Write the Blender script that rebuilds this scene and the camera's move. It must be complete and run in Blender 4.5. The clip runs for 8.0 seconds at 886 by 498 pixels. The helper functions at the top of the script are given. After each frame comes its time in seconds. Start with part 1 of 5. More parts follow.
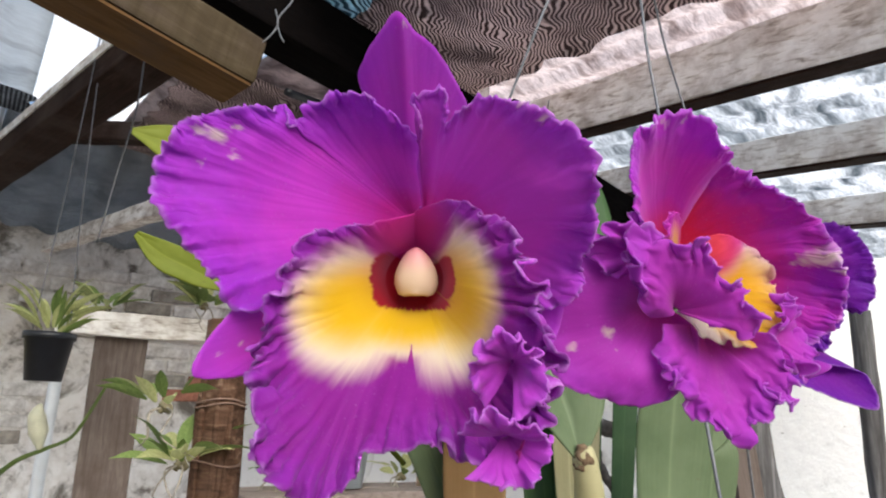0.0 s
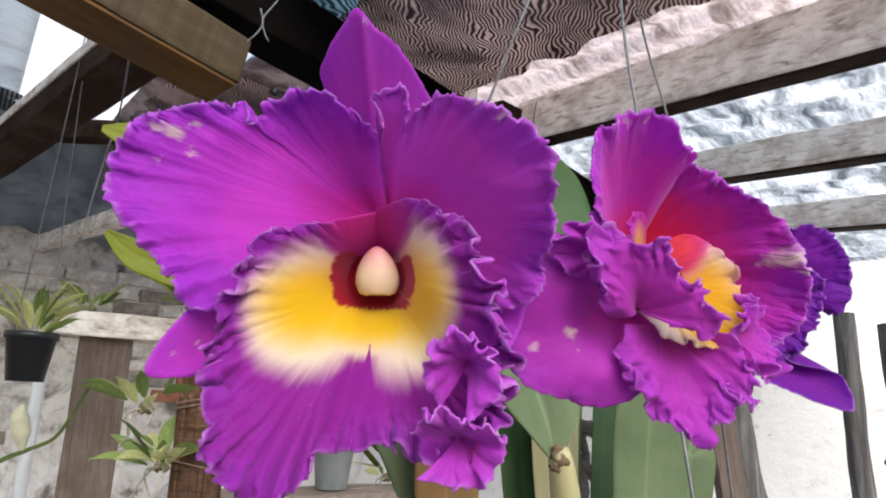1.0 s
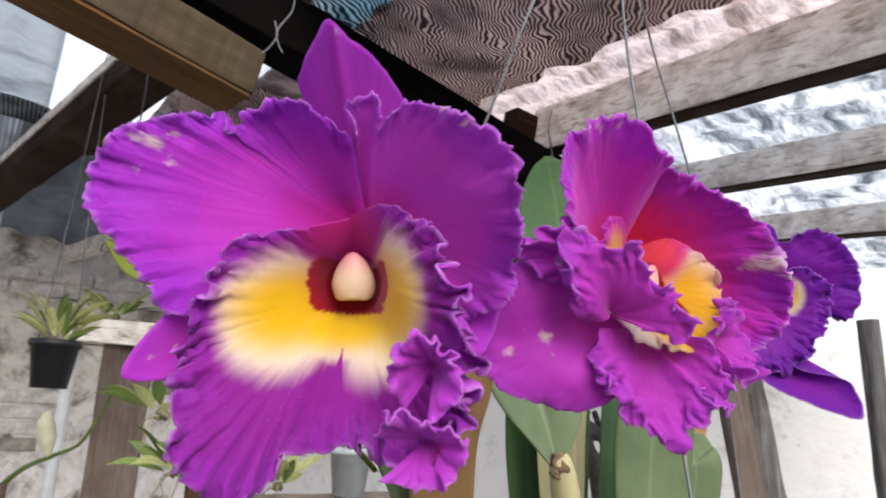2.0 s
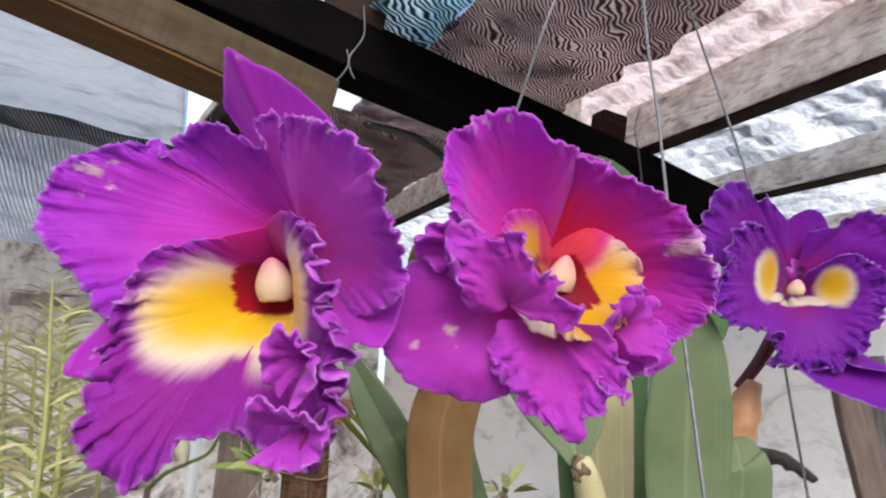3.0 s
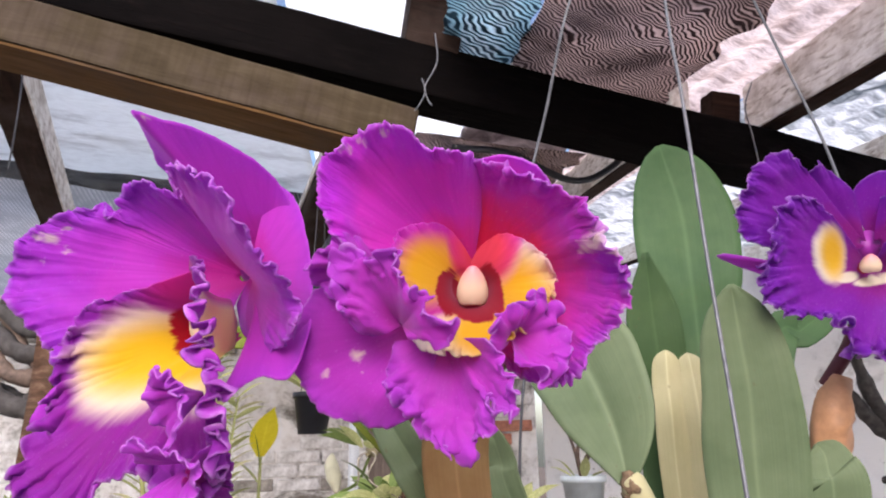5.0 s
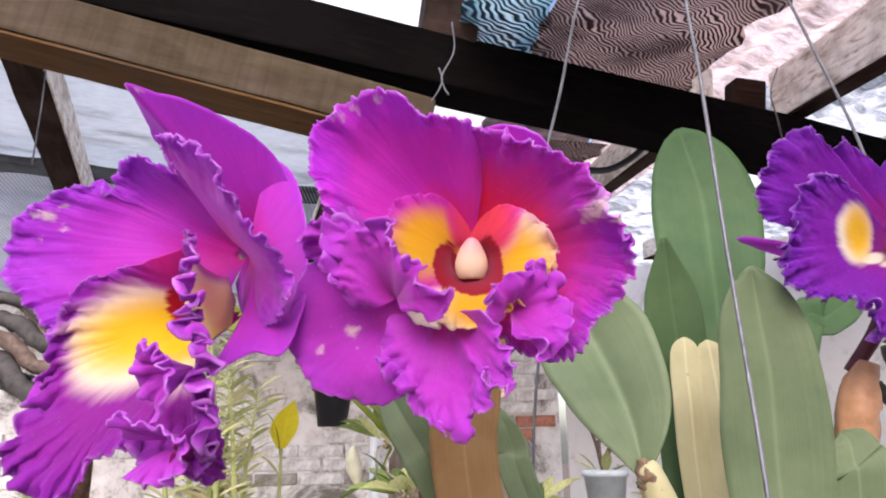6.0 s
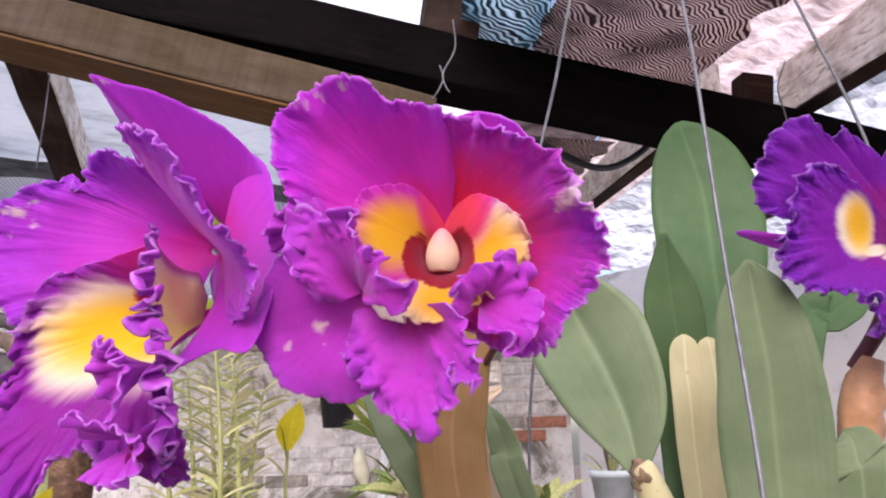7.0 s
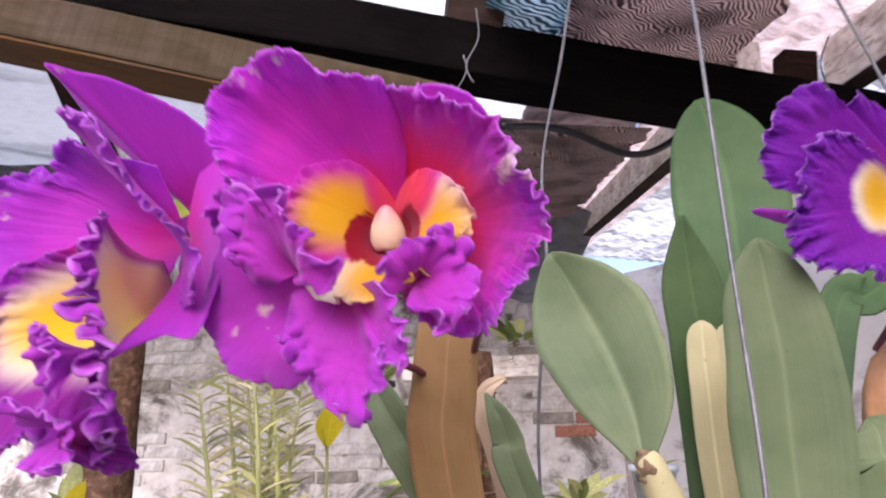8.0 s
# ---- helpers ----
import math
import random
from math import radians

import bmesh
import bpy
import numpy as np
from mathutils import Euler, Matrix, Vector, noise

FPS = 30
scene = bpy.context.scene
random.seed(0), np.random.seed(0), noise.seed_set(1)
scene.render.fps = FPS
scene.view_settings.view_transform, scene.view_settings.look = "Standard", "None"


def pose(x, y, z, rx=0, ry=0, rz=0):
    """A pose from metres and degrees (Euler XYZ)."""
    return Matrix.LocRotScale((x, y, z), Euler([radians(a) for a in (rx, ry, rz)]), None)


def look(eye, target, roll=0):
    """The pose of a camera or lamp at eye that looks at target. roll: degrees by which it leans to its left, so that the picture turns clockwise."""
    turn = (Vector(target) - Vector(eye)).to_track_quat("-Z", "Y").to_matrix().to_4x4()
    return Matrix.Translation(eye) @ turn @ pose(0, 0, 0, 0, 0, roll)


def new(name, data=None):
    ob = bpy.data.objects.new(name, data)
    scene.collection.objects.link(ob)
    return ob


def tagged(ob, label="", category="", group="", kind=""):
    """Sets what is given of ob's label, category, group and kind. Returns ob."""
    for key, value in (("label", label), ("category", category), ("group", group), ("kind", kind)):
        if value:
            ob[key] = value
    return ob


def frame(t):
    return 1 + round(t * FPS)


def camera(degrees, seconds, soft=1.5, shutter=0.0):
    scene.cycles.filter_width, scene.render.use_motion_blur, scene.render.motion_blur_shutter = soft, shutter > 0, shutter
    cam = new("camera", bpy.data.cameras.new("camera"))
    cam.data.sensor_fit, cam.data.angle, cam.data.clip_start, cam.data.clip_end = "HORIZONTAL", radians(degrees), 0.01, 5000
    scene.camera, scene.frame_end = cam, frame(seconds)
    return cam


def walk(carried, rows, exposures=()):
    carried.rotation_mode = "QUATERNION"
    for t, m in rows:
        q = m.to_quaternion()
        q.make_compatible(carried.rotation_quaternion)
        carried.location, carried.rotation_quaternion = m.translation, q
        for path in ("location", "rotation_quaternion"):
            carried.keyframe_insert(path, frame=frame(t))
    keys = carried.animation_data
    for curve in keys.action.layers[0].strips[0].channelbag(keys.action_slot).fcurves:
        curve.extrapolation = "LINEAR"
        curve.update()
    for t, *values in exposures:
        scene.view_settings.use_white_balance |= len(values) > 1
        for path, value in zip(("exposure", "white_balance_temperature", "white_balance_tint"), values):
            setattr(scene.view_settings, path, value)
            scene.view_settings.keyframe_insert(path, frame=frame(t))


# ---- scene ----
cam = camera(66.0, 8.0, soft=2.0, shutter=0.5)
PATH = [
    (0, (0.102, 0.114, 1.59), (0.055, 2.062, 2.038), 2.3),
    (0.5, (0.106, 0.121, 1.586), (0.1, 2.072, 2.025), 2.7),
    (1, (0.114, 0.116, 1.59), (0.089, 2.064, 2.043), 2.4),
    (1.5, (0.113, 0.116, 1.589), (0.108, 2.064, 2.042), 2.2),
    (2.8, (0.21, 0.109, 1.589), (-0.208, 1.997, 2.1), 2.9),
    (3, (0.227, 0.116, 1.584), (-0.257, 1.993, 2.079), 2.4),
    (3.5, (0.252, 0.122, 1.591), (-0.378, 1.95, 2.1), 1.3),
    (4, (0.272, 0.141, 1.585), (-0.434, 1.941, 2.095), 0.8),
    (4.5, (0.306, 0.157, 1.588), (-0.522, 1.9, 2.113), -0.6),
    (5.8, (0.327, 0.17, 1.583), (-0.639, 1.835, 2.123), -0.5),
    (6, (0.325, 0.177, 1.581), (-0.649, 1.841, 2.113), -0.6),
    (6.5, (0.327, 0.181, 1.587), (-0.662, 1.833, 2.128), -0.0),
    (7, (0.333, 0.194, 1.58), (-0.67, 1.839, 2.116), -0.8),
    (7.5, (0.354, 0.192, 1.578), (-0.687, 1.804, 2.141), -2.4),
    (8, (0.357, 0.226, 1.576), (-0.771, 1.79, 2.105), -1.0),
]
walk(cam, [(t, look(eye, target, roll)) for t, eye, target, roll in PATH], [(0.0, 0.65, 6500, 8), (1.5, 0.65, 6500, 10), (3.0, 0.71, 6500, 12), (3.6, 0.80, 6500, 13), (4.5, 0.80, 6500, 17), (6.0, 0.96, 6500, 21), (8.0, 0.88, 6500, 27)])

# ---- world and light ----
SUN_DIR = Vector((0.32, -0.75, 0.57)).normalized()
world = bpy.data.worlds.new("sky")
scene.world = world
world.use_nodes = True
wn, wl = world.node_tree.nodes, world.node_tree.links
sky = wn.new("ShaderNodeTexSky")
sky.sky_type, sky.sun_disc = "NISHITA", False
sky.sun_elevation = math.asin(SUN_DIR.z)
sky.sun_rotation = math.atan2(SUN_DIR.x, SUN_DIR.y)
wl.new(sky.outputs[0], wn["Background"].inputs[0])
sky.dust_density = 2.5
wn["Background"].inputs[1].default_value = 0.15
sun_data = bpy.data.lights.new("sun", "SUN")
sun_data.energy, sun_data.angle, sun_data.color = 2.0, radians(45), (1.0, 0.98, 0.95)
sun = new("sun", sun_data)
sun.matrix_world = look((0, 0, 6), Vector((0, 0, 6)) - SUN_DIR)

# ---- small tools ----
def smooth(bm):
    for f in bm.faces:
        f.smooth = True


def part(name, bm, material, parent, label="", local=False):
    """One mesh object under a thing; world coordinates unless local."""
    me = bpy.data.meshes.new(name)
    bm.to_mesh(me)
    bm.free()
    me.materials.append(material)
    ob = new(name, me)
    if parent is not None:
        ob.parent = parent
        if not local:
            ob.matrix_parent_inverse = parent.matrix_world.inverted()
    if label:
        ob["label"] = label
    return ob


def thing(name, place, label, category, group="", kind=""):
    ob = new(name)
    ob.matrix_world = place if isinstance(place, Matrix) else Matrix.Translation(place)
    ob.empty_display_size = 0.02
    bpy.context.view_layer.update()
    return tagged(ob, label, category, group, kind)


def solid(ob, thickness, offset=0.0, back=None):
    mod = ob.modifiers.new("thickness", "SOLIDIFY")
    mod.thickness, mod.offset = thickness, offset
    if back:
        ob.data.materials.append(back)
        mod.material_offset = 1
    return ob


def spline(pts, n):
    """Catmull-Rom through pts, n samples."""
    p = [Vector(q) for q in pts]
    p = [p[0] * 2 - p[1]] + p + [p[-1] * 2 - p[-2]]
    out = []
    for i in range(n):
        x = i / (n - 1) * (len(pts) - 1)
        j = min(int(x), len(pts) - 2)
        f = x - j
        a, b, c, d = p[j:j + 4]
        out.append(0.5 * (2 * b + (c - a) * f + (2 * a - 5 * b + 4 * c - d) * f * f + (3 * b - a - 3 * c + d) * f ** 3))
    return out


def lerp_list(v, x):
    x = x * (len(v) - 1)
    j = min(int(x), len(v) - 2)
    return v[j] + (v[j + 1] - v[j]) * (x - j)


def tube(pts, radii, sides=8, n=24, rough=0.0, seed=0):
    """A round rod along a smooth curve."""
    bm = bmesh.new()
    c = spline(pts, n)
    rings = []
    ref = Vector((0.13, 0.31, 0.94))
    for i, q in enumerate(c):
        tan = (c[min(i + 1, n - 1)] - c[max(i - 1, 0)]).normalized()
        if abs(tan.dot(ref)) > 0.95:
            ref = Vector((0.9, 0.2, 0.1))
        a = tan.cross(ref).normalized()
        b = tan.cross(a)
        r = lerp_list(radii, i / (n - 1))
        ring = []
        for s in range(sides):
            w = 2 * math.pi * s / sides
            k = 1 + rough * noise.noise(Vector((i * 0.35, s * 1.7, seed)))
            ring.append(bm.verts.new(q + (a * math.cos(w) + b * math.sin(w)) * r * k))
        rings.append(ring)
    for i in range(n - 1):
        for s in range(sides):
            t = (s + 1) % sides
            bm.faces.new((rings[i][s], rings[i][t], rings[i + 1][t], rings[i + 1][s]))
    bm.faces.new(rings[0][::-1])
    bm.faces.new(rings[-1])
    smooth(bm)
    return bm


def box(m, size, bevel=0.004, rough=0.0, cuts=0, seed=0):
    """A bevelled box with its centre at the pose m; rough makes the faces uneven."""
    bm = bmesh.new()
    bmesh.ops.create_cube(bm, size=1)
    bmesh.ops.scale(bm, vec=size, verts=bm.verts)
    if bevel:
        bmesh.ops.bevel(bm, geom=bm.edges[:], offset=bevel, segments=2, affect="EDGES", profile=0.6)
    if cuts:
        axis = max(range(3), key=lambda i: size[i])
        for i in range(1, cuts):
            co, no = Vector((0, 0, 0)), Vector((0, 0, 0))
            co[axis], no[axis] = size[axis] * (i / cuts - 0.5), 1
            bmesh.ops.bisect_plane(bm, geom=bm.verts[:] + bm.edges[:] + bm.faces[:], plane_co=co, plane_no=no)
    if rough:
        for v in bm.verts:
            v.co += noise.noise_vector(v.co * 9 + Vector((seed, 0, 0))) * rough
    bmesh.ops.transform(bm, matrix=m, verts=bm.verts)
    return bm


# ---- materials ----
def mat(name, rough=0.6, metal=0.0, spec=0.4):
    m = bpy.data.materials.new(name)
    m.use_nodes = True
    b = m.node_tree.nodes["Principled BSDF"]
    b.inputs["Roughness"].default_value, b.inputs["Metallic"].default_value = rough, metal
    b.inputs["Specular IOR Level"].default_value = spec
    return m, m.node_tree.nodes, m.node_tree.links, b


def ramp(N, stops):
    r = N.new("ShaderNodeValToRGB")
    while len(r.color_ramp.elements) < len(stops):
        r.color_ramp.elements.new(0.5)
    for e, (p, c) in zip(r.color_ramp.elements, stops):
        e.position, e.color = p, (*c, 1)
    return r


def noise_node(N, L, scale, detail=6, vec=None, stretch=None, rough=0.6, distort=0.0):
    t = N.new("ShaderNodeTexNoise")
    t.inputs["Scale"].default_value, t.inputs["Detail"].default_value = scale, detail
    t.inputs["Roughness"].default_value, t.inputs["Distortion"].default_value = rough, distort
    if vec is None:
        vec = N.new("ShaderNodeTexCoord").outputs["Object"]
    if stretch:
        mp = N.new("ShaderNodeMapping")
        mp.inputs["Scale"].default_value = stretch
        L.new(vec, mp.inputs[0])
        vec = mp.outputs[0]
    L.new(vec, t.inputs["Vector"])
    return t


def mixc(N, L, fac, a, b, mode="MIX"):
    m = N.new("ShaderNodeMix")
    m.data_type, m.blend_type = "RGBA", mode
    for i, v in ((0, fac), (6, a), (7, b)):
        if hasattr(v, "is_linked") or hasattr(v, "links"):
            L.new(v, m.inputs[i])
        elif i == 0:
            m.inputs[0].default_value = v
        else:
            m.inputs[i].default_value = (*v, 1)
    return m.outputs[2]


def math_node(N, L, op, a, b=0.0, clamp=False):
    m = N.new("ShaderNodeMath")
    m.operation, m.use_clamp = op, clamp
    for i, v in ((0, a), (1, b)):
        if hasattr(v, "links"):
            L.new(v, m.inputs[i])
        else:
            m.inputs[i].default_value = v
    return m.outputs[0]


def bump(N, L, b, height, strength=0.4, distance=0.002):
    u = N.new("ShaderNodeBump")
    u.inputs["Strength"].default_value, u.inputs["Distance"].default_value = strength, distance
    L.new(height, u.inputs["Height"])
    L.new(u.outputs[0], b.inputs["Normal"])


def attr(N, name):
    a = N.new("ShaderNodeAttribute")
    a.attribute_name = name
    return a


def wood(name, stops, grain=(3, 40, 40), rough=0.75, stain=(0.08, 0.06, 0.05), stain_at=0.62, bump_k=0.5, blotch=4.0, sawn=0.0):
    """Old timber: grain along the local x axis, with stains."""
    m, N, L, b = mat(name, rough, spec=0.06)
    g = noise_node(N, L, 3.0, 8, stretch=grain, distort=0.6)
    big = noise_node(N, L, blotch, 7, rough=0.65)
    c = ramp(N, stops)
    L.new(g.outputs[0], c.inputs[0])
    k = ramp(N, [(stain_at - 0.14, (0, 0, 0)), (stain_at + 0.1, (1, 1, 1))])
    L.new(big.outputs[0], k.inputs[0])
    col = mixc(N, L, math_node(N, L, "MULTIPLY", k.outputs[0], 0.7), c.outputs[0], stain)
    if sawn:
        cut = noise_node(N, L, 3.0, 5, stretch=(22, 1.5, 1.5), distort=0.8)
        cr = ramp(N, [(0.35, (0.62, 0.58, 0.55)), (0.62, (1.15, 1.15, 1.15))])
        L.new(cut.outputs[0], cr.inputs[0])
        col = mixc(N, L, sawn, col, cr.outputs[0], "MULTIPLY")
    L.new(col, b.inputs["Base Color"])
    bump(N, L, b, g.outputs[0], bump_k, 0.003)
    return m


def plain(name, color, rough=0.5, metal=0.0, var=0.25, scale=30, bump_k=0.2, spec=0.4):
    m, N, L, b = mat(name, rough, metal, spec)
    t = noise_node(N, L, scale, 6)
    c = ramp(N, [(0.3, tuple(x * (1 - var) for x in color)), (0.7, tuple(min(1, x * (1 + var)) for x in color))])
    L.new(t.outputs[0], c.inputs[0])
    L.new(c.outputs[0], b.inputs["Base Color"])
    bump(N, L, b, t.outputs[0], bump_k, 0.001)
    return m


def add_translucent(m, N, L, b, color, share, skins=1):
    """Thin tissue: part of the light passes through; with two skins each one takes half of the colour's depth."""
    t = N.new("ShaderNodeBsdfTranslucent")
    if skins == 2:
        g = N.new("ShaderNodeGamma")
        g.inputs[1].default_value = 0.6
        L.new(color, g.inputs[0])
        color = g.outputs[0]
    x = N.new("ShaderNodeMixShader")
    x.inputs[0].default_value = share
    if hasattr(color, "links"):
        L.new(color, t.inputs[0])
    else:
        t.inputs[0].default_value = (*color, 1)
    L.new(b.outputs[0], x.inputs[1])
    L.new(t.outputs[0], x.inputs[2])
    L.new(x.outputs[0], N["Material Output"].inputs[0])


def petal_material(name, deep, mid, rim, pale=(0.68, 0.36, 0.80), gold=(0.76, 0.48, 0.018), hood=(0.52, 0.026, 0.26), stops=(0.2, 0.5, 0.75), inner=1.0, share=0.55, edge=0.6):
    """Petal tissue: deep colour at the base, mid, violet rim with a pale edge, veins, and the painted throat."""
    m, N, L, b = mat(name, 0.5, spec=0.15)
    s, a = attr(N, "reach").outputs["Fac"], attr(N, "around").outputs["Fac"]
    comb = N.new("ShaderNodeCombineXYZ")
    L.new(a, comb.inputs[0])
    L.new(s, comb.inputs[1])
    vein = noise_node(N, L, 1.0, 4, comb.outputs[0], (46, 2.2, 1), distort=0.5)
    speck = noise_node(N, L, 900, 3)
    cloud = noise_node(N, L, 45, 4)
    along = math_node(N, L, "ADD", s, math_node(N, L, "MULTIPLY", math_node(N, L, "SUBTRACT", cloud.outputs[0], 0.5), 0.5))
    base = ramp(N, [(stops[0], deep), (stops[1], mid), (stops[2], mid), (1.0, rim)])
    L.new(along, base.inputs[0])
    vr = ramp(N, [(0.3, (0.88, 0.84, 0.90)), (0.7, (1.06, 1.06, 1.05))])
    L.new(vein.outputs[0], vr.inputs[0])
    col = mixc(N, L, 0.75, base.outputs[0], vr.outputs[0], "MULTIPLY")
    sp = ramp(N, [(0.62, (0, 0, 0)), (0.8, (1, 1, 1))])
    L.new(speck.outputs[0], sp.inputs[0])
    col = mixc(N, L, math_node(N, L, "MULTIPLY", sp.outputs[0], 0.32), col, pale)
    th = attr(N, "throat")
    sep = N.new("ShaderNodeSeparateColor")
    L.new(th.outputs["Color"], sep.inputs[0])
    streak = math_node(N, L, "MULTIPLY", math_node(N, L, "SUBTRACT", vein.outputs[0], 0.5), 0.9)
    def soft(mask, w=1.0, lo=0.3, hi=0.7):
        x = math_node(N, L, "ADD", mask, math_node(N, L, "MULTIPLY", streak, w))
        r = N.new("ShaderNodeMapRange")
        r.interpolation_type = "SMOOTHSTEP"
        r.inputs[1].default_value, r.inputs[2].default_value = lo, hi
        L.new(x, r.inputs[0])
        return r.outputs[0]
    col = mixc(N, L, soft(sep.outputs[1], 0.42, 0.24, 0.72), col, (0.76, 0.69, 0.56))
    col = mixc(N, L, soft(sep.outputs[0], 0.2, 0.25, 0.95), col, gold)
    col = mixc(N, L, th.outputs["Alpha"], col, hood)
    col = mixc(N, L, math_node(N, L, "MULTIPLY", soft(sep.outputs[2], 0.8, 0.4, 0.6), inner), col, (0.33, 0.004, 0.012))
    free = math_node(N, L, "SUBTRACT", 1.0, th.outputs["Alpha"], True)
    er = ramp(N, [(0.982, (0, 0, 0)), (1.0, (1, 1, 1))])
    L.new(s, er.inputs[0])
    dash = noise_node(N, L, 190, 3)
    dr = ramp(N, [(0.40, (0.15, 0.15, 0.15)), (0.62, (1, 1, 1))])
    L.new(dash.outputs[0], dr.inputs[0])
    rimmed = math_node(N, L, "MULTIPLY", math_node(N, L, "MULTIPLY", er.outputs[0], edge), dr.outputs[0])
    col = mixc(N, L, math_node(N, L, "MULTIPLY", rimmed, free), col, pale)
    L.new(col, b.inputs["Base Color"])
    hgt = math_node(N, L, "ADD", vein.outputs[0], math_node(N, L, "MULTIPLY", speck.outputs[0], 0.5))
    bump(N, L, b, hgt, 0.14, 0.0006)
    b.inputs["Sheen Weight"].default_value, b.inputs["Sheen Roughness"].default_value = 0.4, 0.5
    b.inputs["Sheen Tint"].default_value = (0.9, 0.6, 1.0, 1)
    add_translucent(m, N, L, b, col, share, 2)
    return m


def leaf_material(name, top, pale, share=0.2, vary=0.0):
    m, N, L, b = mat(name, 0.55, spec=0.2)
    a = attr(N, "around").outputs["Fac"]
    s = attr(N, "reach").outputs["Fac"]
    comb = N.new("ShaderNodeCombineXYZ")
    L.new(a, comb.inputs[0])
    L.new(s, comb.inputs[1])
    line = noise_node(N, L, 1.0, 3, comb.outputs[0], (70, 1.2, 1))
    big = noise_node(N, L, 22, 5)
    c = ramp(N, [(0.3, top), (0.75, pale)])
    L.new(big.outputs[0], c.inputs[0])
    lr = ramp(N, [(0.3, (0.92, 0.93, 0.91)), (0.7, (1.05, 1.05, 1.03))])
    L.new(line.outputs[0], lr.inputs[0])
    col = mixc(N, L, 1.0, c.outputs[0], lr.outputs[0], "MULTIPLY")
    rib = ramp(N, [(0.0, (1, 1, 1)), (0.035, (0, 0, 0))])
    L.new(math_node(N, L, "ABSOLUTE", math_node(N, L, "SUBTRACT", a, 0.5)), rib.inputs[0])
    col = mixc(N, L, math_node(N, L, "MULTIPLY", rib.outputs[0], 0.25), col, tuple(min(1, x * 1.7) for x in pale))
    each = ramp(N, [(0.0, (0.66, 0.68, 0.62)), (1.0, (1.22, 1.2, 1.15))])
    L.new(N.new("ShaderNodeObjectInfo").outputs["Random"], each.inputs[0])
    col = mixc(N, L, vary, col, each.outputs[0], "MULTIPLY")
    spot = noise_node(N, L, 160, 2)
    sr = ramp(N, [(0.70, (0, 0, 0)), (0.76, (1, 1, 1))])
    L.new(spot.outputs[0], sr.inputs[0])
    col = mixc(N, L, math_node(N, L, "MULTIPLY", sr.outputs[0], 0.35), col, (0.12, 0.08, 0.04))
    L.new(col, b.inputs["Base Color"])
    bump(N, L, b, line.outputs[0], 0.15, 0.001)
    add_translucent(m, N, L, b, col, share)
    return m


PETAL = petal_material("orchid petal tissue", (0.57, 0.028, 0.33), (0.56, 0.058, 0.56), (0.45, 0.054, 0.60), share=0.52)
LIP = petal_material("deep purple orchid lip tissue", (0.42, 0.016, 0.22), (0.31, 0.020, 0.32), (0.33, 0.030, 0.42), gold=(0.70, 0.475, 0.008), hood=(0.56, 0.022, 0.30), share=0.62)
LIP_FRILL = petal_material("pale lip frill", (0.42, 0.034, 0.44), (0.46, 0.046, 0.52), (0.52, 0.085, 0.62), share=0.5)
PETAL_OUTER = petal_material("violet-edged orchid petal tissue", (0.60, 0.024, 0.36), (0.56, 0.046, 0.57), (0.37, 0.034, 0.58), stops=(0.15, 0.42, 0.60))
SEPAL = petal_material("smooth orchid sepal tissue", (0.58, 0.026, 0.36), (0.56, 0.050, 0.57), (0.48, 0.048, 0.60), edge=0.06)
# back copy of LIP, its colour lightened to stand in for missing light
LIP_BACK = petal_material("lightened back of the orchid lip", (0.45, 0.03, 0.36), (0.42, 0.034, 0.46), (0.42, 0.045, 0.52), gold=(0.98, 0.86, 0.38), inner=0.0, share=0.35)
PETAL_PINK = petal_material("magenta orchid petal tissue", (0.78, 0.026, 0.20), (0.66, 0.040, 0.56), (0.506, 0.0317, 0.623), gold=(0.757, 0.414, 0.0176), hood=(0.62, 0.03, 0.11), share=0.5)
LIP_RED = petal_material("red-flushed lip tissue", (0.60, 0.022, 0.14), (0.58, 0.028, 0.36), (0.58, 0.040, 0.50), gold=(0.74, 0.44, 0.010), hood=(0.78, 0.075, 0.13), edge=0.12, share=0.6)
PETAL_BLUSH = petal_material("red-flushed orchid petal tissue", (0.74, 0.022, 0.10), (0.50, 0.030, 0.47), (0.42, 0.032, 0.54), stops=(0.50, 0.84, 0.93), share=0.5)
LOBE_PINK = petal_material("frilled magenta lobe tissue", (0.44, 0.034, 0.38), (0.48, 0.044, 0.50), (0.47, 0.054, 0.57))
PETAL_VIOLET = petal_material("violet orchid petal tissue", (0.25, 0.010, 0.22), (0.21, 0.011, 0.35), (0.17, 0.012, 0.37))
COLUMN, cn, cl, cb = mat("cream orchid column", 0.4)
fade = ramp(cn, [(0.0, (0.62, 0.50, 0.35)), (0.6, (0.56, 0.41, 0.30)), (1.0, (0.50, 0.16, 0.20))])
cl.new(attr(cn, "reach").outputs["Fac"], fade.inputs[0])
cl.new(fade.outputs[0], cb.inputs["Base Color"])
bump(cn, cl, cb, noise_node(cn, cl, 300, 4).outputs[0], 0.2, 0.0005)
LEAF = leaf_material("grey-green orchid leaf", (0.105, 0.15, 0.08), (0.165, 0.215, 0.122))
LEAF_DARK = leaf_material("dark green orchid leaf", (0.038, 0.082, 0.030), (0.066, 0.12, 0.046))
LEAF_BLUE = leaf_material("blue-green orchid leaf", (0.050, 0.112, 0.046), (0.085, 0.156, 0.066))
LEAF_GREEN = leaf_material("fresh green small leaf", (0.13, 0.20, 0.06), (0.24, 0.32, 0.11), 0.35, 1.0)
